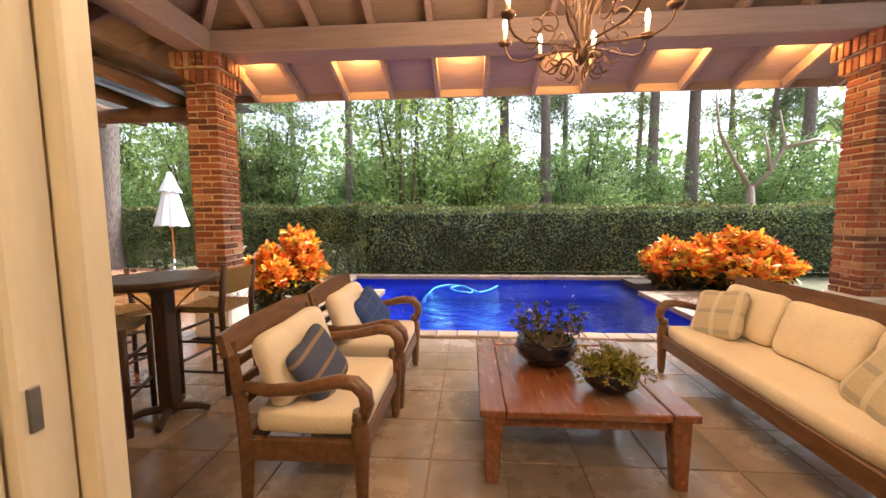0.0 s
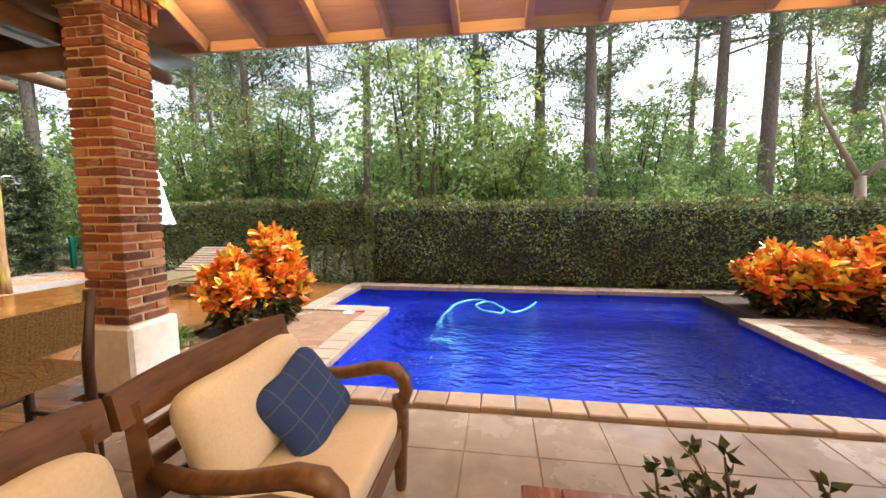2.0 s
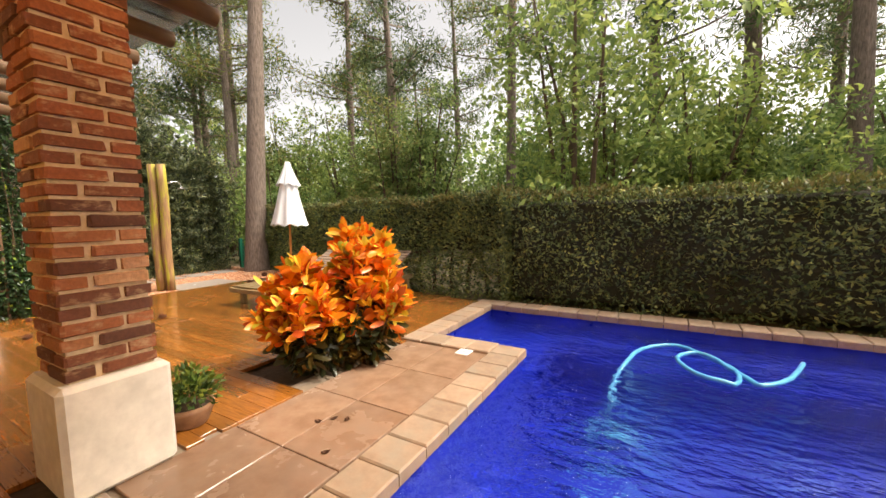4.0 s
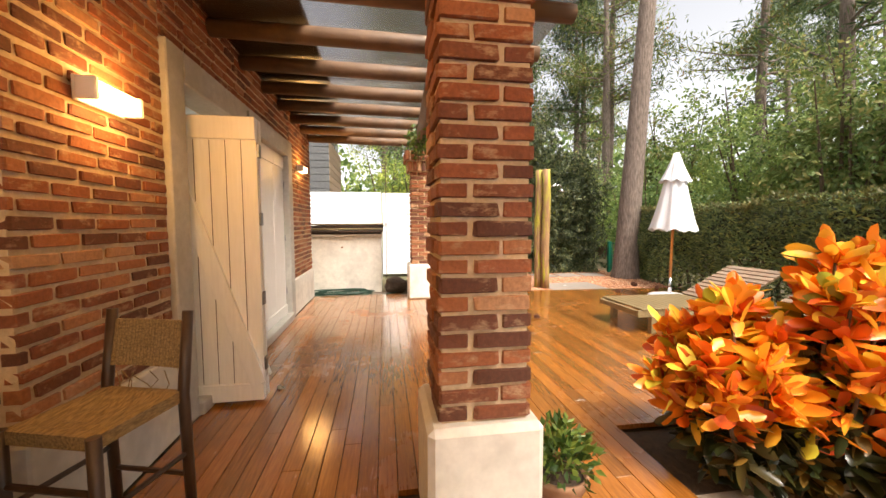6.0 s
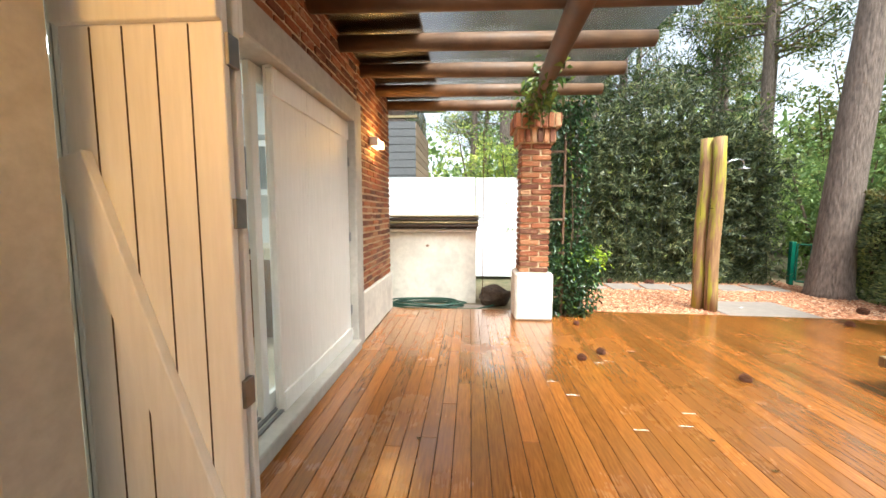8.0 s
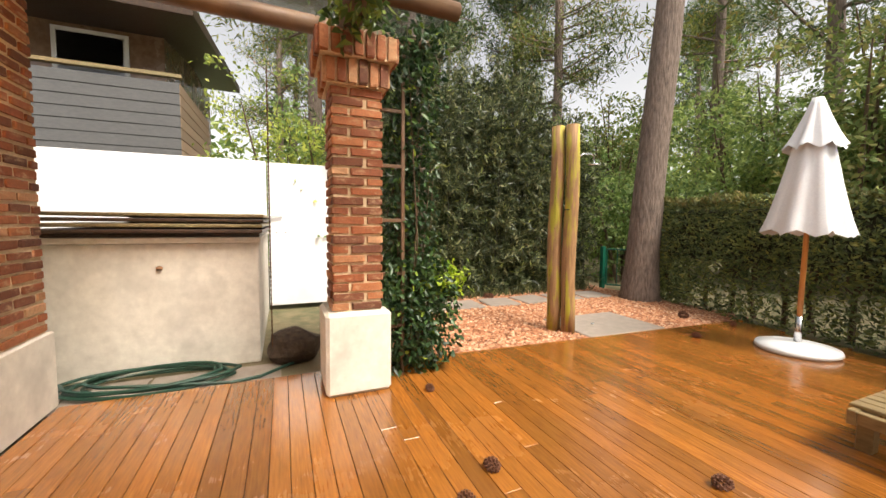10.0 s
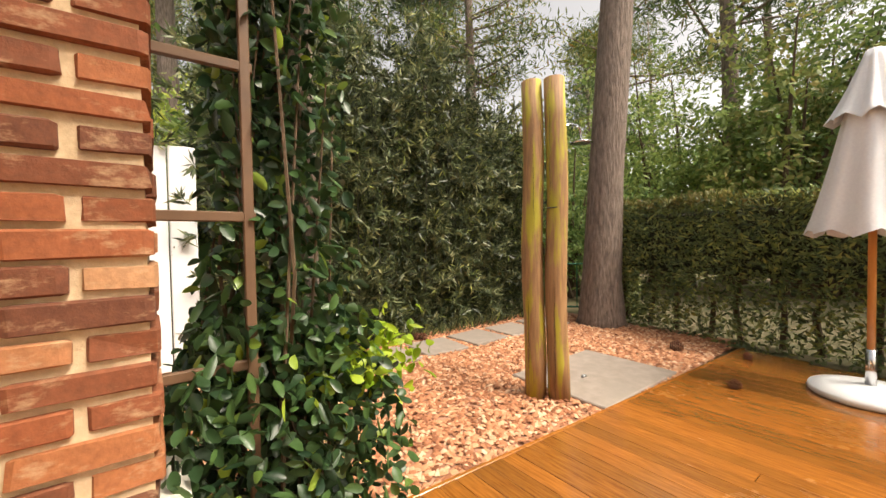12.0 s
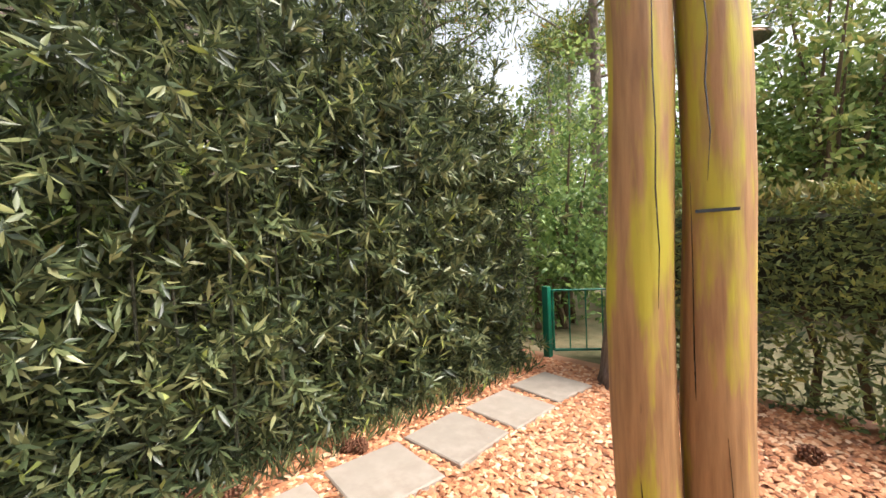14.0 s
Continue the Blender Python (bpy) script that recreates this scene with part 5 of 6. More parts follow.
dry_leaf(-4.4, 2.84, 0.0, 0.09, 0.6, M_CUSHION, "pale dry curled leaf lying beside the shutter")
dry_leaf(-8.62, 7.28, -0.01, 0.07, 1.9, M_CANVAS, "small white fallen petal on the shower slab")
for x, y, q in ((-2.28, 4.83, 0.3), (-2.22, 4.9, 1.2), (-2.14, 4.93, 2.2), (-2.0, 4.63, 0.9)):
    dry_leaf(x, y, 0.0, 0.05, q, M_CONE, "small brown leaf lying on the wet sandstone")
for x, y, q in ((-5.3, 4.9, 0.4), (-5.05, 5.05, 1.5), (-4.6, 5.6, 2.0), (-5.9, 3.6, 0.2), (-5.2, 3.2, 1.1), (-6.6, 3.9, 2.6), (-7.2, 6.4, 0.8), (-6.9, 7.1, 1.7)):
    dry_leaf(x, y, 0.0, 0.032, q, M_RUSH, "tiny pale dry leaf on the wet deck boards")

lid = thing("skimmer_lid", (-2.03, 6.3, 0.002), "square white plastic skimmer lid set in the pool tiles", "lid")
part("plate", box(-0.065, 0.065, -0.065, 0.065, 0, 0.008, 0.003), M_PLASTIC, lid)
part("finger_hole", lathe([(0.012, 0.0085), (0.002, 0.009)], 10), M_GREY, lid)

cleaner = thing("pool_cleaner_hose", (-0.3, 6.9, -0.1), "pale blue pool cleaner hose looped in the water", "hose")
loop = [(-0.49, -0.6), (-0.48, -0.06), (-0.33, 0.52), (-0.04, 0.77), (0.2, 0.52), (0.37, 0.26), (0.32, -0.06), (0.08, 0.0), (-0.05, 0.33), (0.13, 0.56), (0.32, 0.32), (0.43, 0.12), (0.5, 0.02), (0.72, 0.28), (0.95, 0.87)]
smooth = []
for i in range(len(loop) - 1):
    a, b, c, e = (Vector(loop[max(0, min(len(loop) - 1, k))]) for k in (i - 1, i, i + 1, i + 2))
    for f in (0.0, 0.33, 0.67):
        smooth.append(0.5 * (2 * b + (c - a) * f + (2 * a - 5 * b + 4 * c - e) * f * f + (3 * b - a - 3 * c + e) * f ** 3))
hose_line = [(-0.5, -0.62, -0.7), (-0.5, -0.6, -0.35)] + [(q.x, q.y, -0.12 * max(0, 1 - k / 5) + 0.006 + 0.02 * (18 < k < 30)) for k, q in enumerate(smooth)]
part("hose", tube(hose_line, 0.019, 8), M_PALEHOSE, cleaner)
part("suction_head", lathe([(0.13, 0), (0.15, 0.03), (0.12, 0.07), (0.04, 0.11)], 18, (-0.5, -0.62, -0.8)), M_PALEHOSE, cleaner)

# ---- planting ----
M_HEDGE = leaf_mat("dark_hedge_leaves", [(0, (0.06, 0.095, 0.055)), (0.4, (0.18, 0.25, 0.12)), (0.85, (0.34, 0.4, 0.165)), (1, (0.52, 0.52, 0.19))], 0.4, 0.42, 1.7)
M_HEDGETOP = leaf_mat("fresh_hedge_tips", [(0, (0.06, 0.08, 0.02)), (0.6, (0.16, 0.16, 0.05)), (1, (0.3, 0.24, 0.1))], 0.5, 0.35, 2.0)
M_WEST = leaf_mat("narrow_dark_leaves", [(0, (0.026, 0.04, 0.024)), (0.45, (0.085, 0.115, 0.056)), (0.82, (0.19, 0.215, 0.11)), (0.96, (0.32, 0.32, 0.17)), (1, (0.36, 0.44, 0.1))], 0.38, 0.35, 1.6)
# Dark colour carries the shade inside the foliage; also used on the screen's stems.
M_CORE = surface("twigs_in_painted_shade", (0.025, 0.028, 0.016), (0.06, 0.06, 0.038), 30, rough=(0.9, 1.0), bump=0.8, depth=0.03)
M_CROTON = leaf_mat("orange_croton_leaves", [(0, (0.55, 0.07, 0.015)), (0.25, (0.78, 0.17, 0.02)), (0.6, (0.88, 0.33, 0.03)), (0.82, (0.86, 0.55, 0.06)), (0.93, (0.75, 0.62, 0.07)), (1, (0.32, 0.36, 0.04))], 0.32, 0.25, 3.0)
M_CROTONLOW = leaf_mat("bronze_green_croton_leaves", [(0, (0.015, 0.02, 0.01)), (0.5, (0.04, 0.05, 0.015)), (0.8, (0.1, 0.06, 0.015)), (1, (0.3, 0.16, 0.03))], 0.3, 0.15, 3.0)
M_GREEN = leaf_mat("fresh_green_leaves", [(0, (0.03, 0.07, 0.02)), (0.5, (0.08, 0.15, 0.03)), (1, (0.2, 0.26, 0.05))], 0.4, 0.35, 2.0)
M_VINE = leaf_mat("climbing_vine_leaves", [(0, (0.015, 0.04, 0.02)), (0.6, (0.04, 0.09, 0.035)), (0.93, (0.08, 0.16, 0.05)), (1, (0.3, 0.4, 0.05))], 0.35, 0.3, 2.0)
M_SHOOT = leaf_mat("young_yellow_green_leaves", [(0, (0.16, 0.3, 0.02)), (1, (0.42, 0.55, 0.05))], 0.4, 0.4, 2.0)
M_BUSH = leaf_mat("light_woodland_leaves", [(0, (0.11, 0.19, 0.07)), (0.5, (0.25, 0.36, 0.125)), (1, (0.42, 0.51, 0.19))], 0.5, 0.52, 0.3, True)
M_PINE = leaf_mat("pine_needles", [(0, (0.05, 0.09, 0.04)), (0.5, (0.13, 0.19, 0.075)), (0.9, (0.24, 0.28, 0.1)), (1, (0.28, 0.16, 0.07))], 0.55, 0.3, 0.25, True)
M_YELLOW = leaf_mat("yellowing_leaves", [(0, (0.14, 0.22, 0.06)), (0.6, (0.28, 0.34, 0.11)), (1, (0.42, 0.36, 0.14))], 0.5, 0.4, 0.4)


def hedge(name, ax, ay, bx, by, deep, high, count, label, seed, leaf=(0.075, 0.034), low=0.1, thin=0.95):
    """A clipped hedge whose front runs from a to b; deep: its thickness behind that line."""
    r = np.random.default_rng(seed)
    ln = math.hypot(bx - ax, by - ay)
    ux, uy = (bx - ax) / ln, (by - ay) / ln
    nx, ny = -uy, ux
    t = thing(name, (ax, ay, -0.07), label, "hedge")
    turn = math.atan2(uy, ux)
    t.rotation_euler = (0, 0, turn)
    # Solid block coloured as the shaded inside of the hedge.
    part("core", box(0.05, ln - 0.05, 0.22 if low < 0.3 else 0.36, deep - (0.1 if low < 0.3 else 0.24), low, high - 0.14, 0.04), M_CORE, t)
    if low > 0.3:
        for k in range(int(ln / 0.35)):
            x0 = 0.2 + 0.35 * k + r.uniform(-0.08, 0.08)
            part("stem", tube([(x0, deep * 0.5, 0), (x0 + r.normal(0, 0.05), deep * 0.45, 0.4), (x0 + r.normal(0, 0.1), deep * 0.4, 0.8)], [0.035, 0.028, 0.02], 6), M_TWIG, t)
    front = int(count * 0.68)
    u = r.uniform(0, ln, front)
    z = high * r.uniform(0.0, 1.0, front) ** thin
    lump = 0.06 * np.sin(u * 2.7 + z * 3.1) + 0.05 * np.sin(u * 6.3 - z * 5.0)
    v = 0.06 + lump + np.abs(r.normal(0, 0.07, front))
    base = np.stack([u, v, z], 1)
    axis = np.stack([r.normal(0, 0.7, front), r.normal(-0.75, 0.5, front), r.normal(0.25, 0.6, front)], 1)
    part("leaves", leaves_np("leaves", base, axis, leaf[0], leaf[1], r, 0.25), M_HEDGE, t)
    up = count - front
    u = r.uniform(0, ln, up)
    v = r.uniform(0.0, deep, up)
    z = high - 0.06 + 0.04 * np.sin(u * 1.9) + 0.03 * np.sin(u * 5.1 + v * 4) + r.normal(0, 0.03, up)
    axis = np.stack([r.normal(0, 0.6, up), r.normal(-0.1, 0.6, up), r.normal(0.8, 0.5, up)], 1)
    part("top_growth", leaves_np("top_growth", np.stack([u, v, z], 1), axis, leaf[0], leaf[1], r, 0.25), M_HEDGETOP, t, "lighter yellow-green clipped top")
    side = int(front * deep / ln * 2.2)
    u = np.where(r.uniform(0, 1, side) < 0.5, 0.02, ln - 0.02)
    base = np.stack([u, r.uniform(0, deep, side), r.uniform(0, high, side)], 1)
    part("end_leaves", leaves_np("end_leaves", base, r.normal(0, 1, (side, 3)), leaf[0], leaf[1], r, 0.25), M_HEDGE, t)
    return t


hedge("clipped_hedge", -2.5, 8.47, 14.0, 8.62, 1.0, 1.62, 36000, "long dark green clipped hedge behind the pool", 1)
hedge("clipped_hedge", -9.85, 9.59, -2.5, 8.47, 0.9, 1.66, 34000, "dark green clipped hedge along the wooden deck", 2, (0.085, 0.03), 0.75, 0.86)


def tall_screen():
    """A loose, tall screen of narrow-leaved shrubs with chinks of light."""
    r = np.random.default_rng(31)
    t = thing("shrub_screen", (-10.85, 3.6, -0.07), "tall loose screen of dark narrow-leaved shrubs", "hedge")
    stems, base, axis = bmesh.new(), [], []
    for k in range(66):
        y, x = r.uniform(1.3, 5.75), r.uniform(-0.9, -0.02)
        h = r.uniform(2.6, 4.2) * (0.85 if y > 4.6 else 1.0)
        lean = r.normal(0, 0.12, 2)
        pts = [(x, y, 0), (x + lean[0] * 0.4, y + lean[1] * 0.4, h * 0.35), (x + lean[0], y + lean[1], h)]
        add_tube(stems, pts, [0.013, 0.009, 0.003], 5)
        n = int(r.uniform(62, 86))
        for q in range(n):
            f = r.uniform(0.04, 1.0) ** 0.9
            c = np.array([x + lean[0] * f, y + lean[1] * f, h * f]) + r.normal(0, [0.2, 0.22, 0.14])
            d0 = r.normal(0, 1, 3) + np.array([0.6, 0, 0.25])
            d0 /= np.linalg.norm(d0)
            m = 17
            base.append(c + d0 * r.uniform(0, 0.12, (m, 1)))
            axis.append(d0 * 0.8 + r.normal(0, 0.75, (m, 3)))
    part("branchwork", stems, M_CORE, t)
    b, a = np.concatenate(base), np.concatenate(axis)
    part("leaves", leaves_np("leaves", b, a, 0.125, 0.027, r, 0.15), M_WEST, t)
    n = 12000
    z = r.uniform(0, 1, n) ** 1.5 * 0.95
    b = np.stack([-0.16 + 0.05 * np.sin(z * 9) + r.normal(0, 0.1, n) - 0.12 * z, r.uniform(1.25, 5.7, n), z], 1)
    part("skirt_leaves", leaves_np("skirt_leaves", b, np.stack([r.normal(0.6, 0.5, n), r.normal(0, 0.7, n), r.normal(0.15, 0.6, n)], 1), 0.13, 0.026, r, 0.15), M_WEST, t)
    n = 6500
    b = np.stack([r.uniform(-1.3, -0.5, n), r.uniform(1.25, 5.7, n), r.uniform(0.02, 1, n) ** 1.25 * 3.4], 1)
    part("inner_leaves", leaves_np("inner_leaves", b, r.normal(0, 1, (n, 3)), 0.15, 0.05, r, 0.2), M_HEDGE, t)
    n = 1100
    b = np.stack([r.uniform(0.0, 0.35, n) ** 1.3, r.uniform(1.25, 5.6, n), np.full(n, 0.02)], 1)
    part("grass_fringe", leaves_np("grass_fringe", b, np.stack([r.normal(0.3, 0.5, n), r.normal(0, 0.5, n), r.normal(1, 0.3, n)], 1), 0.17, 0.016, r, 0.1), M_WEST, t)
    return t


tall_screen()


def croton(place, spread, high, heads, label, seed, lobes=((0.0, 0.0, 1.0),)):
    """A croton bush: upright stems ending in rosettes of broad leaves, orange above, bronze green below."""
    r = np.random.default_rng(seed)
    t = thing("croton_bush", place, label, "bush", "croton bushes")
    stems = bmesh.new()
    ub, ua, lb, la = [], [], [], []
    for k in range(heads):
        a, q = r.uniform(0, 6.283), math.sqrt(r.uniform(0, 1))
        x, y = spread[0] * q * math.cos(a), spread[1] * q * math.sin(a)
        cx, cy, tall = lobes[k % len(lobes)]
        z = high * tall * (0.98 - 0.5 * q * q) * r.uniform(0.7, 1.03)
        x, y = x + cx, y + cy
        add_tube(stems, [(x * 0.45, y * 0.45, 0), (x * 0.8, y * 0.8, z * 0.5), (x, y, z)], [0.014, 0.011, 0.007], 5)
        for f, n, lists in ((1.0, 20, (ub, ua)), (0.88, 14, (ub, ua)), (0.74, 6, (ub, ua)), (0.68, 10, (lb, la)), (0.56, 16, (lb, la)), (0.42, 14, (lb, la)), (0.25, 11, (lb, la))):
            c = np.array([x * (0.45 + 0.55 * f), y * (0.45 + 0.55 * f), z * f])
            ang = r.uniform(0, 6.283, n)
            rise = r.uniform(0.1, 1.4, n) if f > 0.8 else r.uniform(-0.5, 0.8, n)
            lists[1].append(np.stack([np.cos(ang) * np.cos(rise), np.sin(ang) * np.cos(rise), np.sin(rise)], 1))
            lists[0].append(c + r.normal(0, 0.022, (n, 3)))
    part("branchwork", stems, M_TWIG, t)
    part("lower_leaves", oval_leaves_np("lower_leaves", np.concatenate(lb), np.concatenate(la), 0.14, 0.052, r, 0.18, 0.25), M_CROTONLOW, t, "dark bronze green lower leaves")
    part("upper_leaves", oval_leaves_np("upper_leaves", np.concatenate(ub), np.concatenate(ua), 0.165, 0.06, r, 0.18, 0.15), M_CROTON, t, "bright orange and yellow upper leaves")
    return t


croton((-2.91, 5.6, -0.06), (0.36, 0.4), 1.22, 78, "orange and yellow croton bush in a deck planting bed", 3, ((0.12, 0.22, 1.0), (-0.14, -0.2, 0.8)))
croton((3.85, 7.1, -0.06), (0.6, 0.6), 1.1, 46, "orange croton bush with bronze lower leaves by the pool", 4)
croton((4.75, 6.75, -0.06), (0.75, 0.8), 1.12, 74, "broad orange croton bush with bronze lower leaves", 5)
tagged(part("planting_bed", box(BED_W, DECK_E - 0.01, BED_S, BED_N, -0.12, -0.05), M_EARTH), "dark earth planting bed set into the deck", "planting bed", kind="structure")
tagged(part("planting_bed", box(3.28, 6.0, 6.62, 8.1, -0.12, -0.015), M_EARTH), "dark earth planting bed beside the pool", "planting bed", kind="structure")

pp = thing("potted_plant", (-2.98, 4.44, 0), "small green shrub in a brown terracotta pot", "potted plant")
part("pot", lathe([(0.09, 0), (0.1, 0.01), (0.135, 0.1), (0.14, 0.13), (0.125, 0.13), (0.115, 0.1)], 22), M_TERRA, pp)
part("soil", lathe([(0.12, 0.1), (0.06, 0.112)], 16), M_EARTH, pp)
n = 420
dirs = rng.normal(0, 1, (n, 3))
dirs[:, 2] = np.abs(dirs[:, 2]) + 0.2
dirs /= np.linalg.norm(dirs, axis=1, keepdims=True)
part("leaves", leaves_np("leaves", dirs * rng.uniform(0.05, 0.19, (n, 1)) * np.array([1, 1, 1.2]) + np.array([0, 0, 0.14]), dirs + rng.normal(0, 0.5, (n, 3)), 0.055, 0.028, rng, 0.3), M_GREEN, pp)


def bark_trunk(points, radii, sides, seed):
    """A trunk whose rings are uneven."""
    bm = tube(points, radii, sides)
    for v in bm.verts:
        v.co += noise.noise_vector(v.co * 6 + Vector((seed, 0, 0))) * 0.03 * (v.co.z < 6)
    return bm


def vine():
    r = np.random.default_rng(8)
    t = thing("climbing_vine", (-8.2, 4.78, -0.07), "leafy climbing vine on a wooden trellis beside the column", "vine")
    stems, base, axis = bmesh.new(), [], []
    for k in range(26):
        x, y = r.normal(0, 0.07), r.normal(0, 0.06)
        h = r.uniform(0.8, 2.9)
        pts = [(x, y, 0), (x + r.normal(0, 0.08), y + r.normal(0, 0.08), h * 0.4), (x + r.normal(0, 0.07), y + r.normal(0, 0.06), h)]
        add_tube(stems, pts, [0.008, 0.006, 0.003], 4)
    n = 8200
    z = np.concatenate([r.uniform(0.0, 1.0, n // 2), r.uniform(0.6, 2.9, n - n // 2)])
    wide = 0.13 + 0.12 * np.exp(-((z - 0.5) / 0.45) ** 2) + 0.04 * (z > 2.2)
    b = np.stack([np.clip(r.normal(0, 1, n), -1.5, 1.4) * wide, np.clip(r.normal(-0.05, 0.9, n), -1.4, 1.3) * wide, z], 1)
    ax = np.stack([r.normal(0.2, 0.8, n), r.normal(0.2, 0.8, n), r.normal(-0.1, 0.6, n)], 1)
    part("branchwork", stems, M_TWIG, t)
    part("leaves", oval_leaves_np("leaves", b, ax, 0.056, 0.032, r, 0.2, 0.3), M_VINE, t)
    n = 150
    tip = np.array([0.15, 0.3, 0.82]) + r.normal(0, [0.07, 0.09, 0.06], (n, 3))
    part("young_leaves", oval_leaves_np("young_leaves", tip, r.normal(0, 1, (n, 3)), 0.06, 0.032, r, 0.2, 0.2), M_SHOOT, t, "bright yellow-green young shoots")
    return t


vine()
snag = thing("vine_trunk", (-8.34, 4.86, -0.07), "old grey-brown trunk wrapped in the vine", "trunk")
part("trunk", bark_trunk([(0, 0, 0), (0.03, 0.01, 0.6), (0.0, 0.02, 1.6), (-0.03, 0.0, 3.4)], [0.12, 0.1, 0.085, 0.07], 14, 2), M_BARK, snag)
tr = thing("trellis", (-8.0, 4.63, -0.05), "narrow ladder-like wooden trellis by the column", "trellis")
for y in (-0.26, 0.03):
    part("upright", box(-0.012, 0.012, y - 0.014, y + 0.014, 0, 2.35, 0.003), M_LOG, tr)
for k in range(6):
    part("rung", box(-0.01, 0.01, -0.3, 0.05, 0.43 + k * 0.42, 0.458 + k * 0.42, 0.003), M_LOG, tr)
on = thing("pergola_creeper", (-6.9, 4.22, GIRDER_Z), "green creeper leaves twined round the pergola beam", "vine")
n = 520
u = rng.normal(0, 0.45, n) - 0.35
b = np.stack([u - 0.2, rng.normal(0, 0.09, n), rng.normal(0.02, 0.1, n)], 1)
part("leaves", leaves_np("leaves", b, rng.normal(0, 1, (n, 3)), 0.085, 0.04, rng, 0.25, 0.3), M_GREEN, on)
part("stem", tube([(-1.2, 0.05, 0.06), (-0.6, -0.08, 0.03), (-0.1, 0.08, 0.06), (0.5, 0.0, 0.1)], 0.007, 5), M_TWIG, on)


# ---- trees ----
def clumps(r, centres, per, spread, flatten=0.7):
    c = np.repeat(centres, per, 0)
    return c + r.normal(0, 1, c.shape) * np.array([spread, spread, spread * flatten])


def pine_meshes(seed, high):
    r = np.random.default_rng(seed)
    lean = r.normal(0, 0.35, 2)
    pts = [(lean[0] * f * f, lean[1] * f * f, high * f) for f in (0, 0.02, 0.15, 0.4, 0.7, 1.0)]
    rad = [0.27, 0.23, 0.2, 0.16, 0.1, 0.03]
    bm = bark_trunk(pts, rad, 12, seed)
    cs = []
    for k in range(26):
        f = r.uniform(0.4, 1.0)
        a = r.uniform(0, 6.283)
        ln = (1.1 - f) * r.uniform(1.8, 3.6) + 0.5
        o = np.array([lean[0] * f * f, lean[1] * f * f, high * f])
        e = o + np.array([math.cos(a) * ln, math.sin(a) * ln, r.uniform(0.0, 0.9)])
        add_tube(bm, [o, (o + e) / 2 + np.array([0, 0, -0.08]), e], [0.045, 0.03, 0.012], 5)
        for q in np.linspace(0.3, 1.05, 7):
            cs.append(o + (e - o) * q + r.normal(0, 0.16, 3))
    cs = np.array(cs)
    b = clumps(r, cs, 40, 0.3, 0.65)
    me = leaves_np("crown", b, r.normal(0, 1, (len(b), 3)) + np.array([0, 0, 0.4]), 0.26, 0.045, r, 0.1)
    tm = bpy.data.meshes.new("trunk")
    bm.to_mesh(tm)
    bm.free()
    return tm, me


def bush_meshes(seed, high, wide):
    r = np.random.default_rng(seed)
    bm = bmesh.new()
    cs = []
    for k in range(9):
        a = r.uniform(0, 6.283)
        x, y = r.normal(0, 0.25, 2)
        h = high * r.uniform(0.6, 1.0)
        e = np.array([x + math.cos(a) * wide * r.uniform(0.2, 0.8), y + math.sin(a) * wide * r.uniform(0.2, 0.8), h])
        add_tube(bm, [(x, y, 0), (x * 0.6 + e[0] * 0.4, y * 0.6 + e[1] * 0.4, h * 0.45), e], [0.06, 0.04, 0.01], 6)
        for q in range(26):
            f = r.uniform(0.22, 1.02)
            c = np.array([x, y, 0]) * (1 - f) + e * f
            cs.append(c + r.normal(0, 1, 3) * np.array([0.55, 0.55, 0.36]))
    cs = np.array(cs)
    b = clumps(r, cs, 28, 0.15, 0.7)
    b[:, 2] = np.maximum(b[:, 2], 0.1)
    me = leaves_np("crown", b, r.normal(0, 1, (len(b), 3)) + np.array([0, 0, 0.15]), 0.13, 0.065, r, 0.2, 0.1)
    tm = bpy.data.meshes.new("trunk")
    bm.to_mesh(tm)
    bm.free()
    return tm, me


def plant_tree(name, meshes, place, turn, size, crown_mat, label, category, group, bark=None):
    tm, me = meshes
    if not tm.materials:
        tm.materials.append(bark or M_BARK)
    if not me.materials:
        me.materials.append(crown_mat)
    t = thing(name, place, label, category, group, turn=turn)
    t.scale = (size, size, size)
    for nm, m in (("trunk", tm), ("crown", me)):
        o = new(nm, m)
        o.parent = t
    return t


PINES = [pine_meshes(40 + k, h) for k, h in enumerate((13.0, 15.0, 17.0, 14.0))]
BUSHES = [bush_meshes(60 + k, h, w) for k, (h, w) in enumerate(((4.2, 1.6), (5.0, 1.9), (3.4, 1.7)))]
YELLOWS = [bush_meshes(70, 5.2, 2.0)]
tr_d = random.Random(21)
big = [(0.0, 0.0, -0.1), (0.0, 0.0, 0.06), (0.0, 0.02, 0.6), (0.05, 0.06, 2.0), (0.16, 0.12, 4.0), (0.3, 0.2, 7.0), (0.4, 0.2, 14.0)]
near_tree = thing("pine_tree", (-9.68, 9.36, -0.02), "tall pine trunk with rough grey-brown bark at the deck corner", "tree")
part("trunk", bark_trunk(big, [0.37, 0.31, 0.265, 0.24, 0.21, 0.16, 0.05], 20, 3), M_BARK, near_tree)
nr = np.random.default_rng(99)
cs = np.array([[0.5 + math.cos(a) * q, 0.2 + math.sin(a) * q, z] for a, q, z in zip(nr.uniform(0, 6.28, 120), nr.uniform(0.3, 2.4, 120), nr.uniform(7.5, 14, 120))])
b = clumps(nr, cs, 30, 0.25, 0.6)
part("crown", leaves_np("crown", b, nr.normal(0, 1, (len(b), 3)), 0.22, 0.03, nr, 0.1), M_PINE, near_tree)

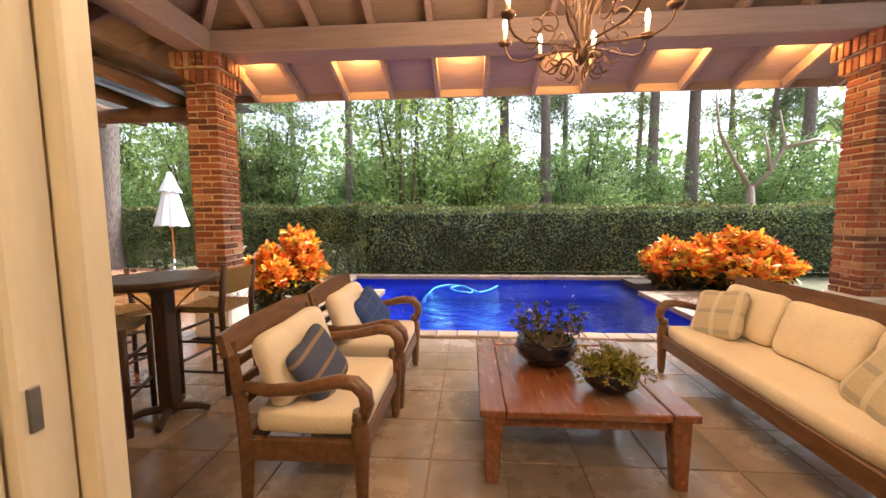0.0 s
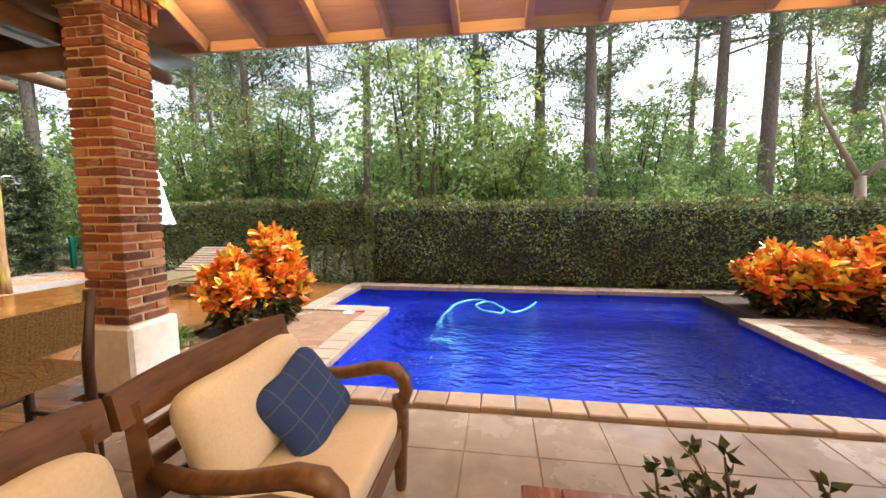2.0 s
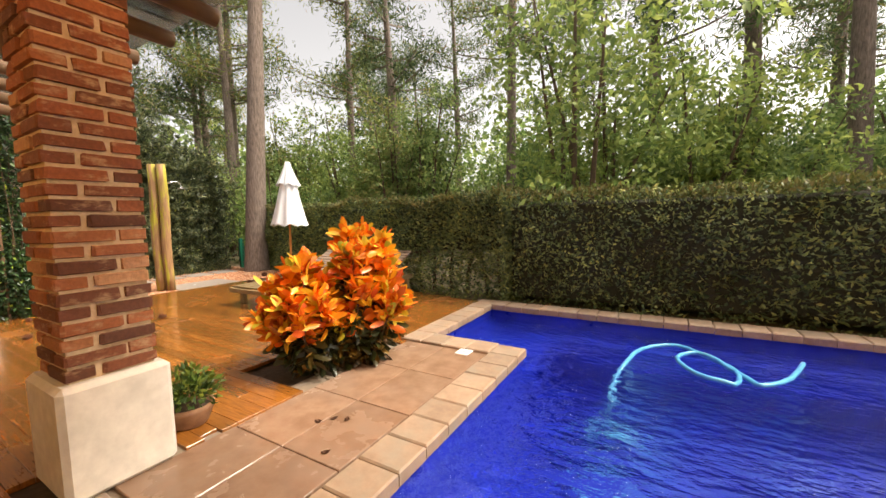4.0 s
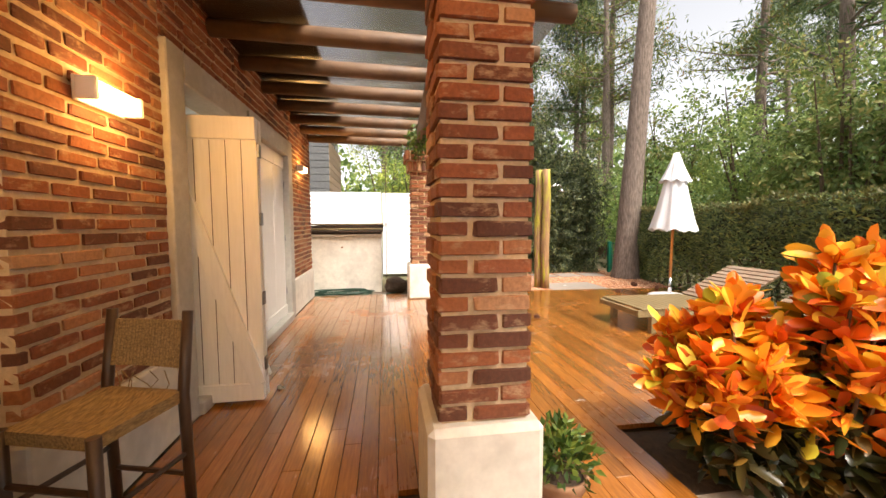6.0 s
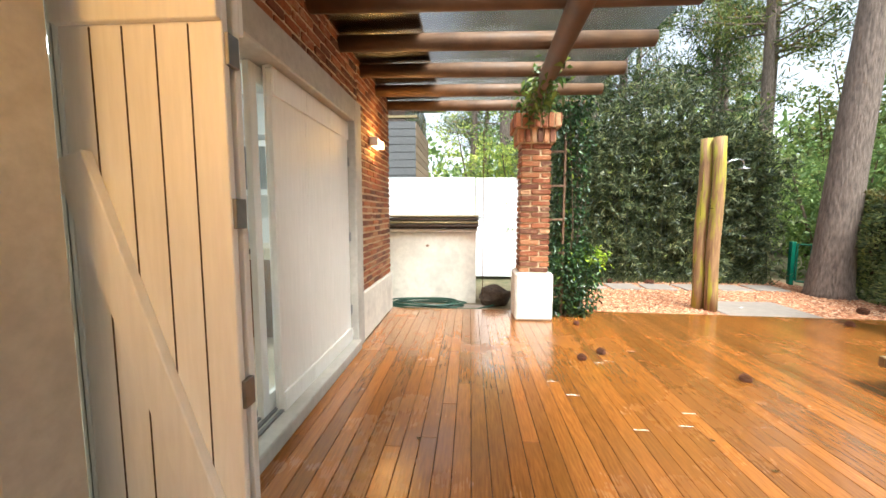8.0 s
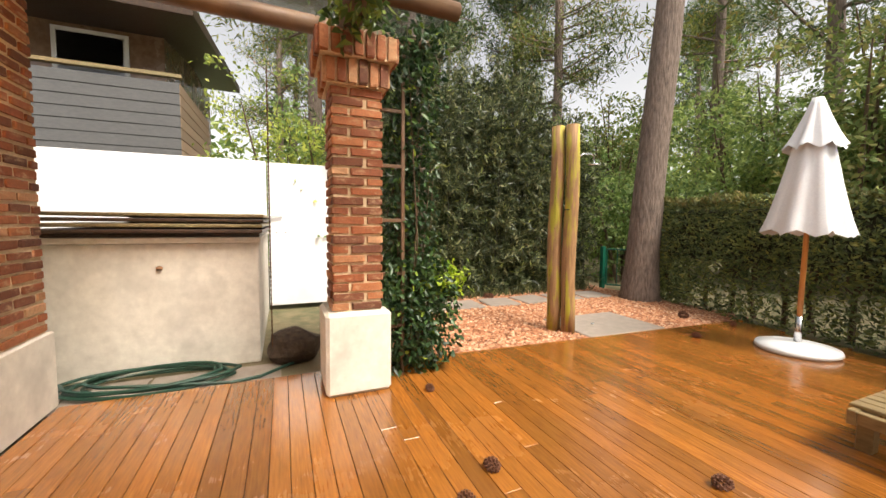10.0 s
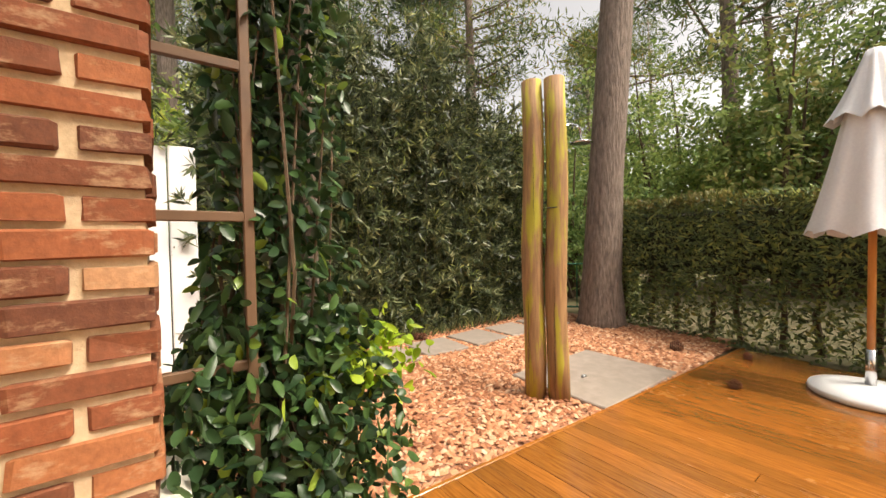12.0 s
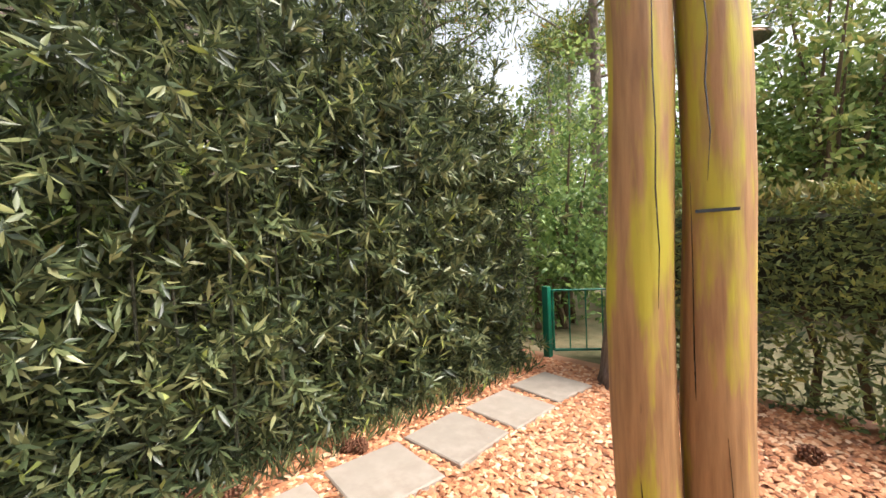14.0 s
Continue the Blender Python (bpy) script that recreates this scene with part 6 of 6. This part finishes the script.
spots = [(-0.75, 16.0), (7.4, 16.0), (9.1, 16.3), (1.6, 17.5), (-10.0, 16.0), (-13.4, 17.0), (-5.3, 16.5), (3.6, 18.5)]
for k in range(19):
    for tries in range(30):
        x, y = tr_d.uniform(-30, 26), tr_d.uniform(12.5, 34)
        if all((x - a) ** 2 + (y - c) ** 2 > 5.5 for a, c in spots):
            break
    spots.append((x, y))
for k in range(18):
    spots.append((tr_d.uniform(-34, -14.5), tr_d.uniform(2.5, 14)))
for k, (x, y) in enumerate(spots):
    plant_tree("pine_tree", PINES[k % 4], (x, y, -0.07), tr_d.uniform(0, 360), tr_d.uniform(0.85, 1.2), M_PINE, "tall slender woodland pine with a high open crown", "tree", "woodland pines")
for k in range(42):
    x = -19 + k * 0.9 + tr_d.uniform(-0.8, 0.8)
    y = tr_d.uniform(10.9, 19)
    plant_tree("woodland_shrub", BUSHES[k % 3], (x, y, -0.07), tr_d.uniform(0, 360), tr_d.uniform(0.6, 1.25), M_BUSH, "loose light green woodland shrub with thin stems", "shrub", "woodland shrubs", M_TWIG)
for x, y, s in ((-8.5, 14.2, 1.1),  (-15.5, 15.0, 1.2)):
    plant_tree("yellowing_tree", YELLOWS[0], (x, y, -0.07), x * 50, s, M_YELLOW, "small woodland tree with yellowing leaves", "tree", "yellowing trees", M_TWIG)
for x, y, q in ((-13.0, 4.0, 0.8), (-12.6, 4.7, 0.75)):
    plant_tree("woodland_shrub", BUSHES[0], (x, y, -0.07), x * 70, q, M_BUSH, "loose light green woodland shrub with thin stems", "shrub", "woodland shrubs", M_TWIG)
for k in range(14):
    plant_tree("woodland_shrub", BUSHES[k % 3], (-13.6 - tr_d.uniform(0, 3.5), 4.6 + 0.6 * k, -0.07), tr_d.uniform(0, 360), tr_d.uniform(0.55, 0.95), M_BUSH, "loose light green woodland shrub with thin stems", "shrub", "woodland shrubs", M_TWIG)

pale = thing("bare_tree", (8.2, 11.6, -0.07), "pale forked tree with bare smooth branches behind the hedge", "tree")
part("trunk", bark_trunk([(0, 0, 0), (0.05, 0, 1.2), (0.0, 0, 2.2)], [0.14, 0.12, 0.1], 12, 5), M_COPING, pale)
for pts in ([(0.0, 0, 2.1), (-0.4, 0.1, 2.9), (-0.9, 0.1, 3.8), (-1.0, 0.2, 5.0)], [(0.0, 0, 2.1), (0.5, 0.0, 2.6), (0.95, 0.1, 3.4), (0.8, 0.2, 4.4)], [(0.5, 0, 2.6), (0.55, 0.2, 3.3), (0.5, 0.3, 3.8)], [(0.9, 0.1, 3.3), (1.7, 0.0, 3.5), (2.6, 0.1, 3.4)]):
    part("limb", tube(pts, [0.08, 0.06, 0.045, 0.02][-len(pts):], 8), M_COPING, pale)

fr = np.random.default_rng(12)
n = 26000
ang = fr.uniform(radians(15), radians(215), n)
dist = fr.uniform(34, 60, n)
zz = fr.uniform(0, 1, n) ** 1.4 * (7 + 5 * np.sin(ang * 9) ** 2)
b = np.stack([dist * np.cos(ang), dist * np.sin(ang) + 2, zz], 1)
far = part("far_woods", leaves_np("far_woods", b, fr.normal(0, 1, (n, 3)), 0.85, 0.5, fr, 0.2), M_BUSH)
tagged(far, "hazy green woodland far behind the garden", "woods", kind="stuff")

# ---- chippings and stepping stones ----
chips = flat("chipping_bed", [(-11.6, DECK_W - 0.03, 4.5, 9.7)], -0.045, M_CHIP, "bed of reddish stone chippings beside the deck")
cr = np.random.default_rng(17)
n = 26000
cx, cy = cr.uniform(-11.2, DECK_W - 0.03, n), cr.uniform(4.4, 9.5, n)
half = cr.uniform(0.008, 0.02, (n, 1))
ctr_ = np.stack([cx, cy, np.full(n, -0.042) + cr.uniform(0, 0.012, n)], 1)
a = cr.uniform(0, 6.283, n)
e1 = np.stack([np.cos(a), np.sin(a), cr.normal(0, 0.25, n)], 1) * half * 1.5
e2 = np.stack([-np.sin(a), np.cos(a), cr.normal(0, 0.25, n)], 1) * half * 0.9
up = np.stack([np.zeros(n), np.zeros(n), half[:, 0] * 0.9], 1)
v = np.stack([ctr_ - e1 - e2 * 0.6, ctr_ + e1 - e2, ctr_ + e1 * 0.8 + e2, ctr_ - e1 + e2 * 0.8, ctr_ + up], 1).reshape(-1, 3)
q = np.arange(n)[:, None] * 5
f = np.concatenate([q + np.array([[i, (i + 1) % 4, 4]]) for i in range(4)], 0)


def chip_mat():
    m, nt, p = tree_of("loose_terracotta_chips")
    geo = nt.nodes.new("ShaderNodeNewGeometry")
    col = ramp_of(nt, geo.outputs["Random Per Island"], [(0, (0.2, 0.07, 0.03)), (0.4, (0.42, 0.17, 0.08)), (0.78, (0.55, 0.28, 0.15)), (1, (0.66, 0.45, 0.3))])
    nt.links.new(col, p.inputs["Base Color"])
    p.inputs["Roughness"].default_value = 0.8
    return m


tagged(part("stone_chippings", mesh_np("stone_chippings", v, f), chip_mat()), "loose reddish terracotta stone chippings", "chippings", kind="stuff")
steps = thing("stepping_stones", (0, 0, 0), "row of square pale concrete stepping stones", "paving", kind="structure")
for k in range(7):
    y = 4.8 + k * 0.615
    laid("stepping_stone", steps, -10.47, -9.95, y, y + 0.52, -0.012 + dice.uniform(-0.004, 0.004), 0.05, M_SLAB, dice.uniform(-5, 5), 0.008)
laid("shower_slab", steps, -9.05, DECK_W - 0.06, 6.87, 8.0, -0.01, 0.05, M_SLAB, 0, 0.008)

# ---- neighbouring house ----
nb = thing("neighbour_house", (-15, 0, -0.07), "neighbouring house with dark grey clad balcony and dark eaves", "house")
part("balcony", box(-3.5, 0, -5, 1.78, 2.0, 4.15, 0.01), M_GREY, nb)
for k in range(9):
    part("cladding_board", box(0.0, 0.03, -5, 1.8, 2.1 + k * 0.235, 2.32 + k * 0.235, 0.006), M_GREY, nb)
    part("cladding_board", box(-3.5, 0.0, 1.78, 1.81, 2.1 + k * 0.235, 2.32 + k * 0.235, 0.006), M_COPING, nb)
part("wall", box(-8, -1.6, -6, 1.2, 0, 6.2), M_SAND, nb)
part("rail", box(-0.08, 0.05, -5, 1.85, 4.3, 4.38, 0.01), M_LOUNGE, nb)
wn_ = part("window", box(-1.6, -1.56, -0.9, 0.5, 4.3, 5.6), M_WHITE, nb)
part("pane", box(-1.56, -1.54, -0.8, 0.4, 4.4, 5.5), M_GLASS, wn_)
rf = box(-9, 0.6, -7, 2.2, -0.12, 0.12, 0.01, Matrix.Translation((0, 0, 5.6)) @ Matrix.Rotation(radians(8), 4, "Y"))
part("roof", rf, M_DARK, nb)

# ---- laid pieces: bricks, boards, tiles, coping ----
d = random.Random(5)
BRICK_C = 0.0685


def brick_run(parent, x0, x1, z0, z1, y, axis="x"):
    n = round((z1 - z0) / BRICK_C)
    c = (z1 - z0) / n
    for i in range(n):
        x = x0 - (0.12 if i % 2 else 0.0)
        while x < x1 - 0.02:
            w = 0.228 + d.uniform(-0.02, 0.015)
            a, b = max(x, x0), min(x + w, x1)
            x += w
            if b - a < 0.04:
                continue
            size = (b - a - 0.02, 0.06, c - 0.02 + d.uniform(-0.006, 0.004))
            p = ((a + b) / 2, y + d.uniform(-0.003, 0.004), z0 + (i + 0.5) * c + d.uniform(-0.003, 0.003))
            if axis == "y":
                p, size = (p[1], p[0], p[2]), (size[1], size[0], size[2])
            piece("brick", d.choice(BRICKS), parent, p, size, (0, d.uniform(-0.012, 0.012) if axis == "x" else 0, 0))


brick_run(wall_east, -3.85, CORNER_X, 0.5, 2.94, WALL_Y - 0.03)
brick_run(wall_west, WALL_END, -6.85, 0.5, 2.94, WALL_Y - 0.03)
brick_run(wall_top, -6.85, -3.85, 2.36, 2.94, WALL_Y - 0.03)
brick_run(wall_east, 1.75, WALL_Y - 0.06, 0.5, 2.5, CORNER_X - 0.03, "y")


def deck_west(y):
    return -8.27 if y < 4.64 else -8.27 + 0.052 * (y - 4.64)


def deck_north(x):
    return 8.3 - 0.165 * (x + 2.57)


BOARD = 0.0985
y = WALL_Y + 0.03
while y < 9.4:
    x = deck_west(y)
    far = DECK_E
    while x < far - 0.05:
        w = min(d.choice((1.9, 2.4, 2.9, 3.4)) if x > -8.0 else d.uniform(0.8, 3.2), far - x)
        a, b = x, x + w
        x += w
        for c0, c1 in (((a, min(b, BED_W)), (max(a, DECK_E), b)) if BED_S - BOARD < y < BED_N else ((a, b),)):
            if COL_Y - 0.24 < y + BOARD and y < COL_Y + 0.24 and c1 > COL1_X - 0.24:
                c1 = COL1_X - 0.24 if c0 < COL1_X - 0.25 else c0
            if c1 - c0 < 0.06:
                continue
            if y + BOARD > deck_north(c1):
                c1 = min(c1, -2.57 - (y + BOARD - 8.3) / 0.165)
            if c1 - c0 > 0.06:
                laid("board", deck, c0 + 0.001, c1 - 0.001, y + 0.0014, y + BOARD - 0.0014, d.uniform(-0.001, 0.001), 0.03, M_DECK, b=0.002)
    y += BOARD
laid("edge_board", deck, -8.182, -8.157, 4.66, 9.25, -0.004, 0.1, M_DECK, -2.98)

TILE = 0.42
for i in range(18):
    for j in range(10):
        x, y = -2.72 + i * TILE, 3.93 - (j + 1) * TILE
        laid("tile", patio, x + 0.003, x + TILE - 0.003, y + 0.003, y + TILE - 0.003, d.uniform(-0.001, 0.001), 0.03, M_STONE, b=0.003)
surround = tagged(new("pool_edging"), "pale rounded stone coping and sandstone tiles around the pool", "pool edging", kind="structure")
for x0, x1, y0, y1 in ((DECK_E + 0.02, POOL_L - 0.26, 3.96, WING_Y - 0.25), (POOL_R + 0.26, 5.1, 3.96, WING_Y - 0.25)):
    n, m = max(1, round((x1 - x0) / 0.5)), round((y1 - y0) / 0.55)
    for i in range(n):
        for j in range(m):
            a, b = x0 + (x1 - x0) * i / n, x0 + (x1 - x0) * (i + 1) / n
            laid("tile", surround, a + 0.004, b - 0.004, y0 + (y1 - y0) * j / m + 0.004, y0 + (y1 - y0) * (j + 1) / m - 0.004, d.uniform(-0.001, 0.001), 0.03, M_SAND)


def coping_run(x0, y0, x1, y1, ox, oy, wide=0.24):
    """Coping stones from one point to another; ox, oy: the side away from the water."""
    n = round(math.hypot(x1 - x0, y1 - y0) / 0.235)
    for i in range(n):
        a, b = i / n, (i + 1) / n
        xa, xb, ya, yb = x0 + (x1 - x0) * a, x0 + (x1 - x0) * b, y0 + (y1 - y0) * a, y0 + (y1 - y0) * b
        w = wide + d.uniform(-0.008, 0.008)
        g = 0.0035
        if abs(ox) > abs(oy):
            lo, hi = sorted((ya, yb))
            xs = sorted((xa - ox * 0.03, xa + ox * w))
            laid("coping_stone", surround, xs[0], xs[1], lo + g, hi - g, 0.022 + d.uniform(-0.003, 0.003), 0.075, M_COPING, b=0.009)
        else:
            lo, hi = sorted((xa, xb))
            ys = sorted((ya - oy * 0.03, ya + oy * w))
            laid("coping_stone", surround, lo + g, hi - g, ys[0], ys[1], 0.022 + d.uniform(-0.003, 0.003), 0.075, M_COPING, b=0.009)


coping_run(POOL_L - 0.24, POOL_N, POOL_R + 0.24, POOL_N, 0, -1, 0.17)
coping_run(POOL_L, POOL_N + 0.03, POOL_L, WING_Y + 0.0, -1, 0)
coping_run(WING_L - 0.24, WING_Y, POOL_L - 0.245, WING_Y, 0, -1)
coping_run(WING_L, WING_Y + 0.03, WING_L, POOL_F - 0.03, -1, 0)
coping_run(WING_L - 0.24, POOL_F, WING_R + 0.24, POOL_F, 0, 1)
coping_run(POOL_R, POOL_N + 0.03, POOL_R, WING_Y + 0.0, 1, 0)
coping_run(POOL_R + 0.245, WING_Y, WING_R + 0.24, WING_Y, 0, -1)
coping_run(WING_R, WING_Y + 0.03, WING_R, POOL_F - 0.03, 1, 0)
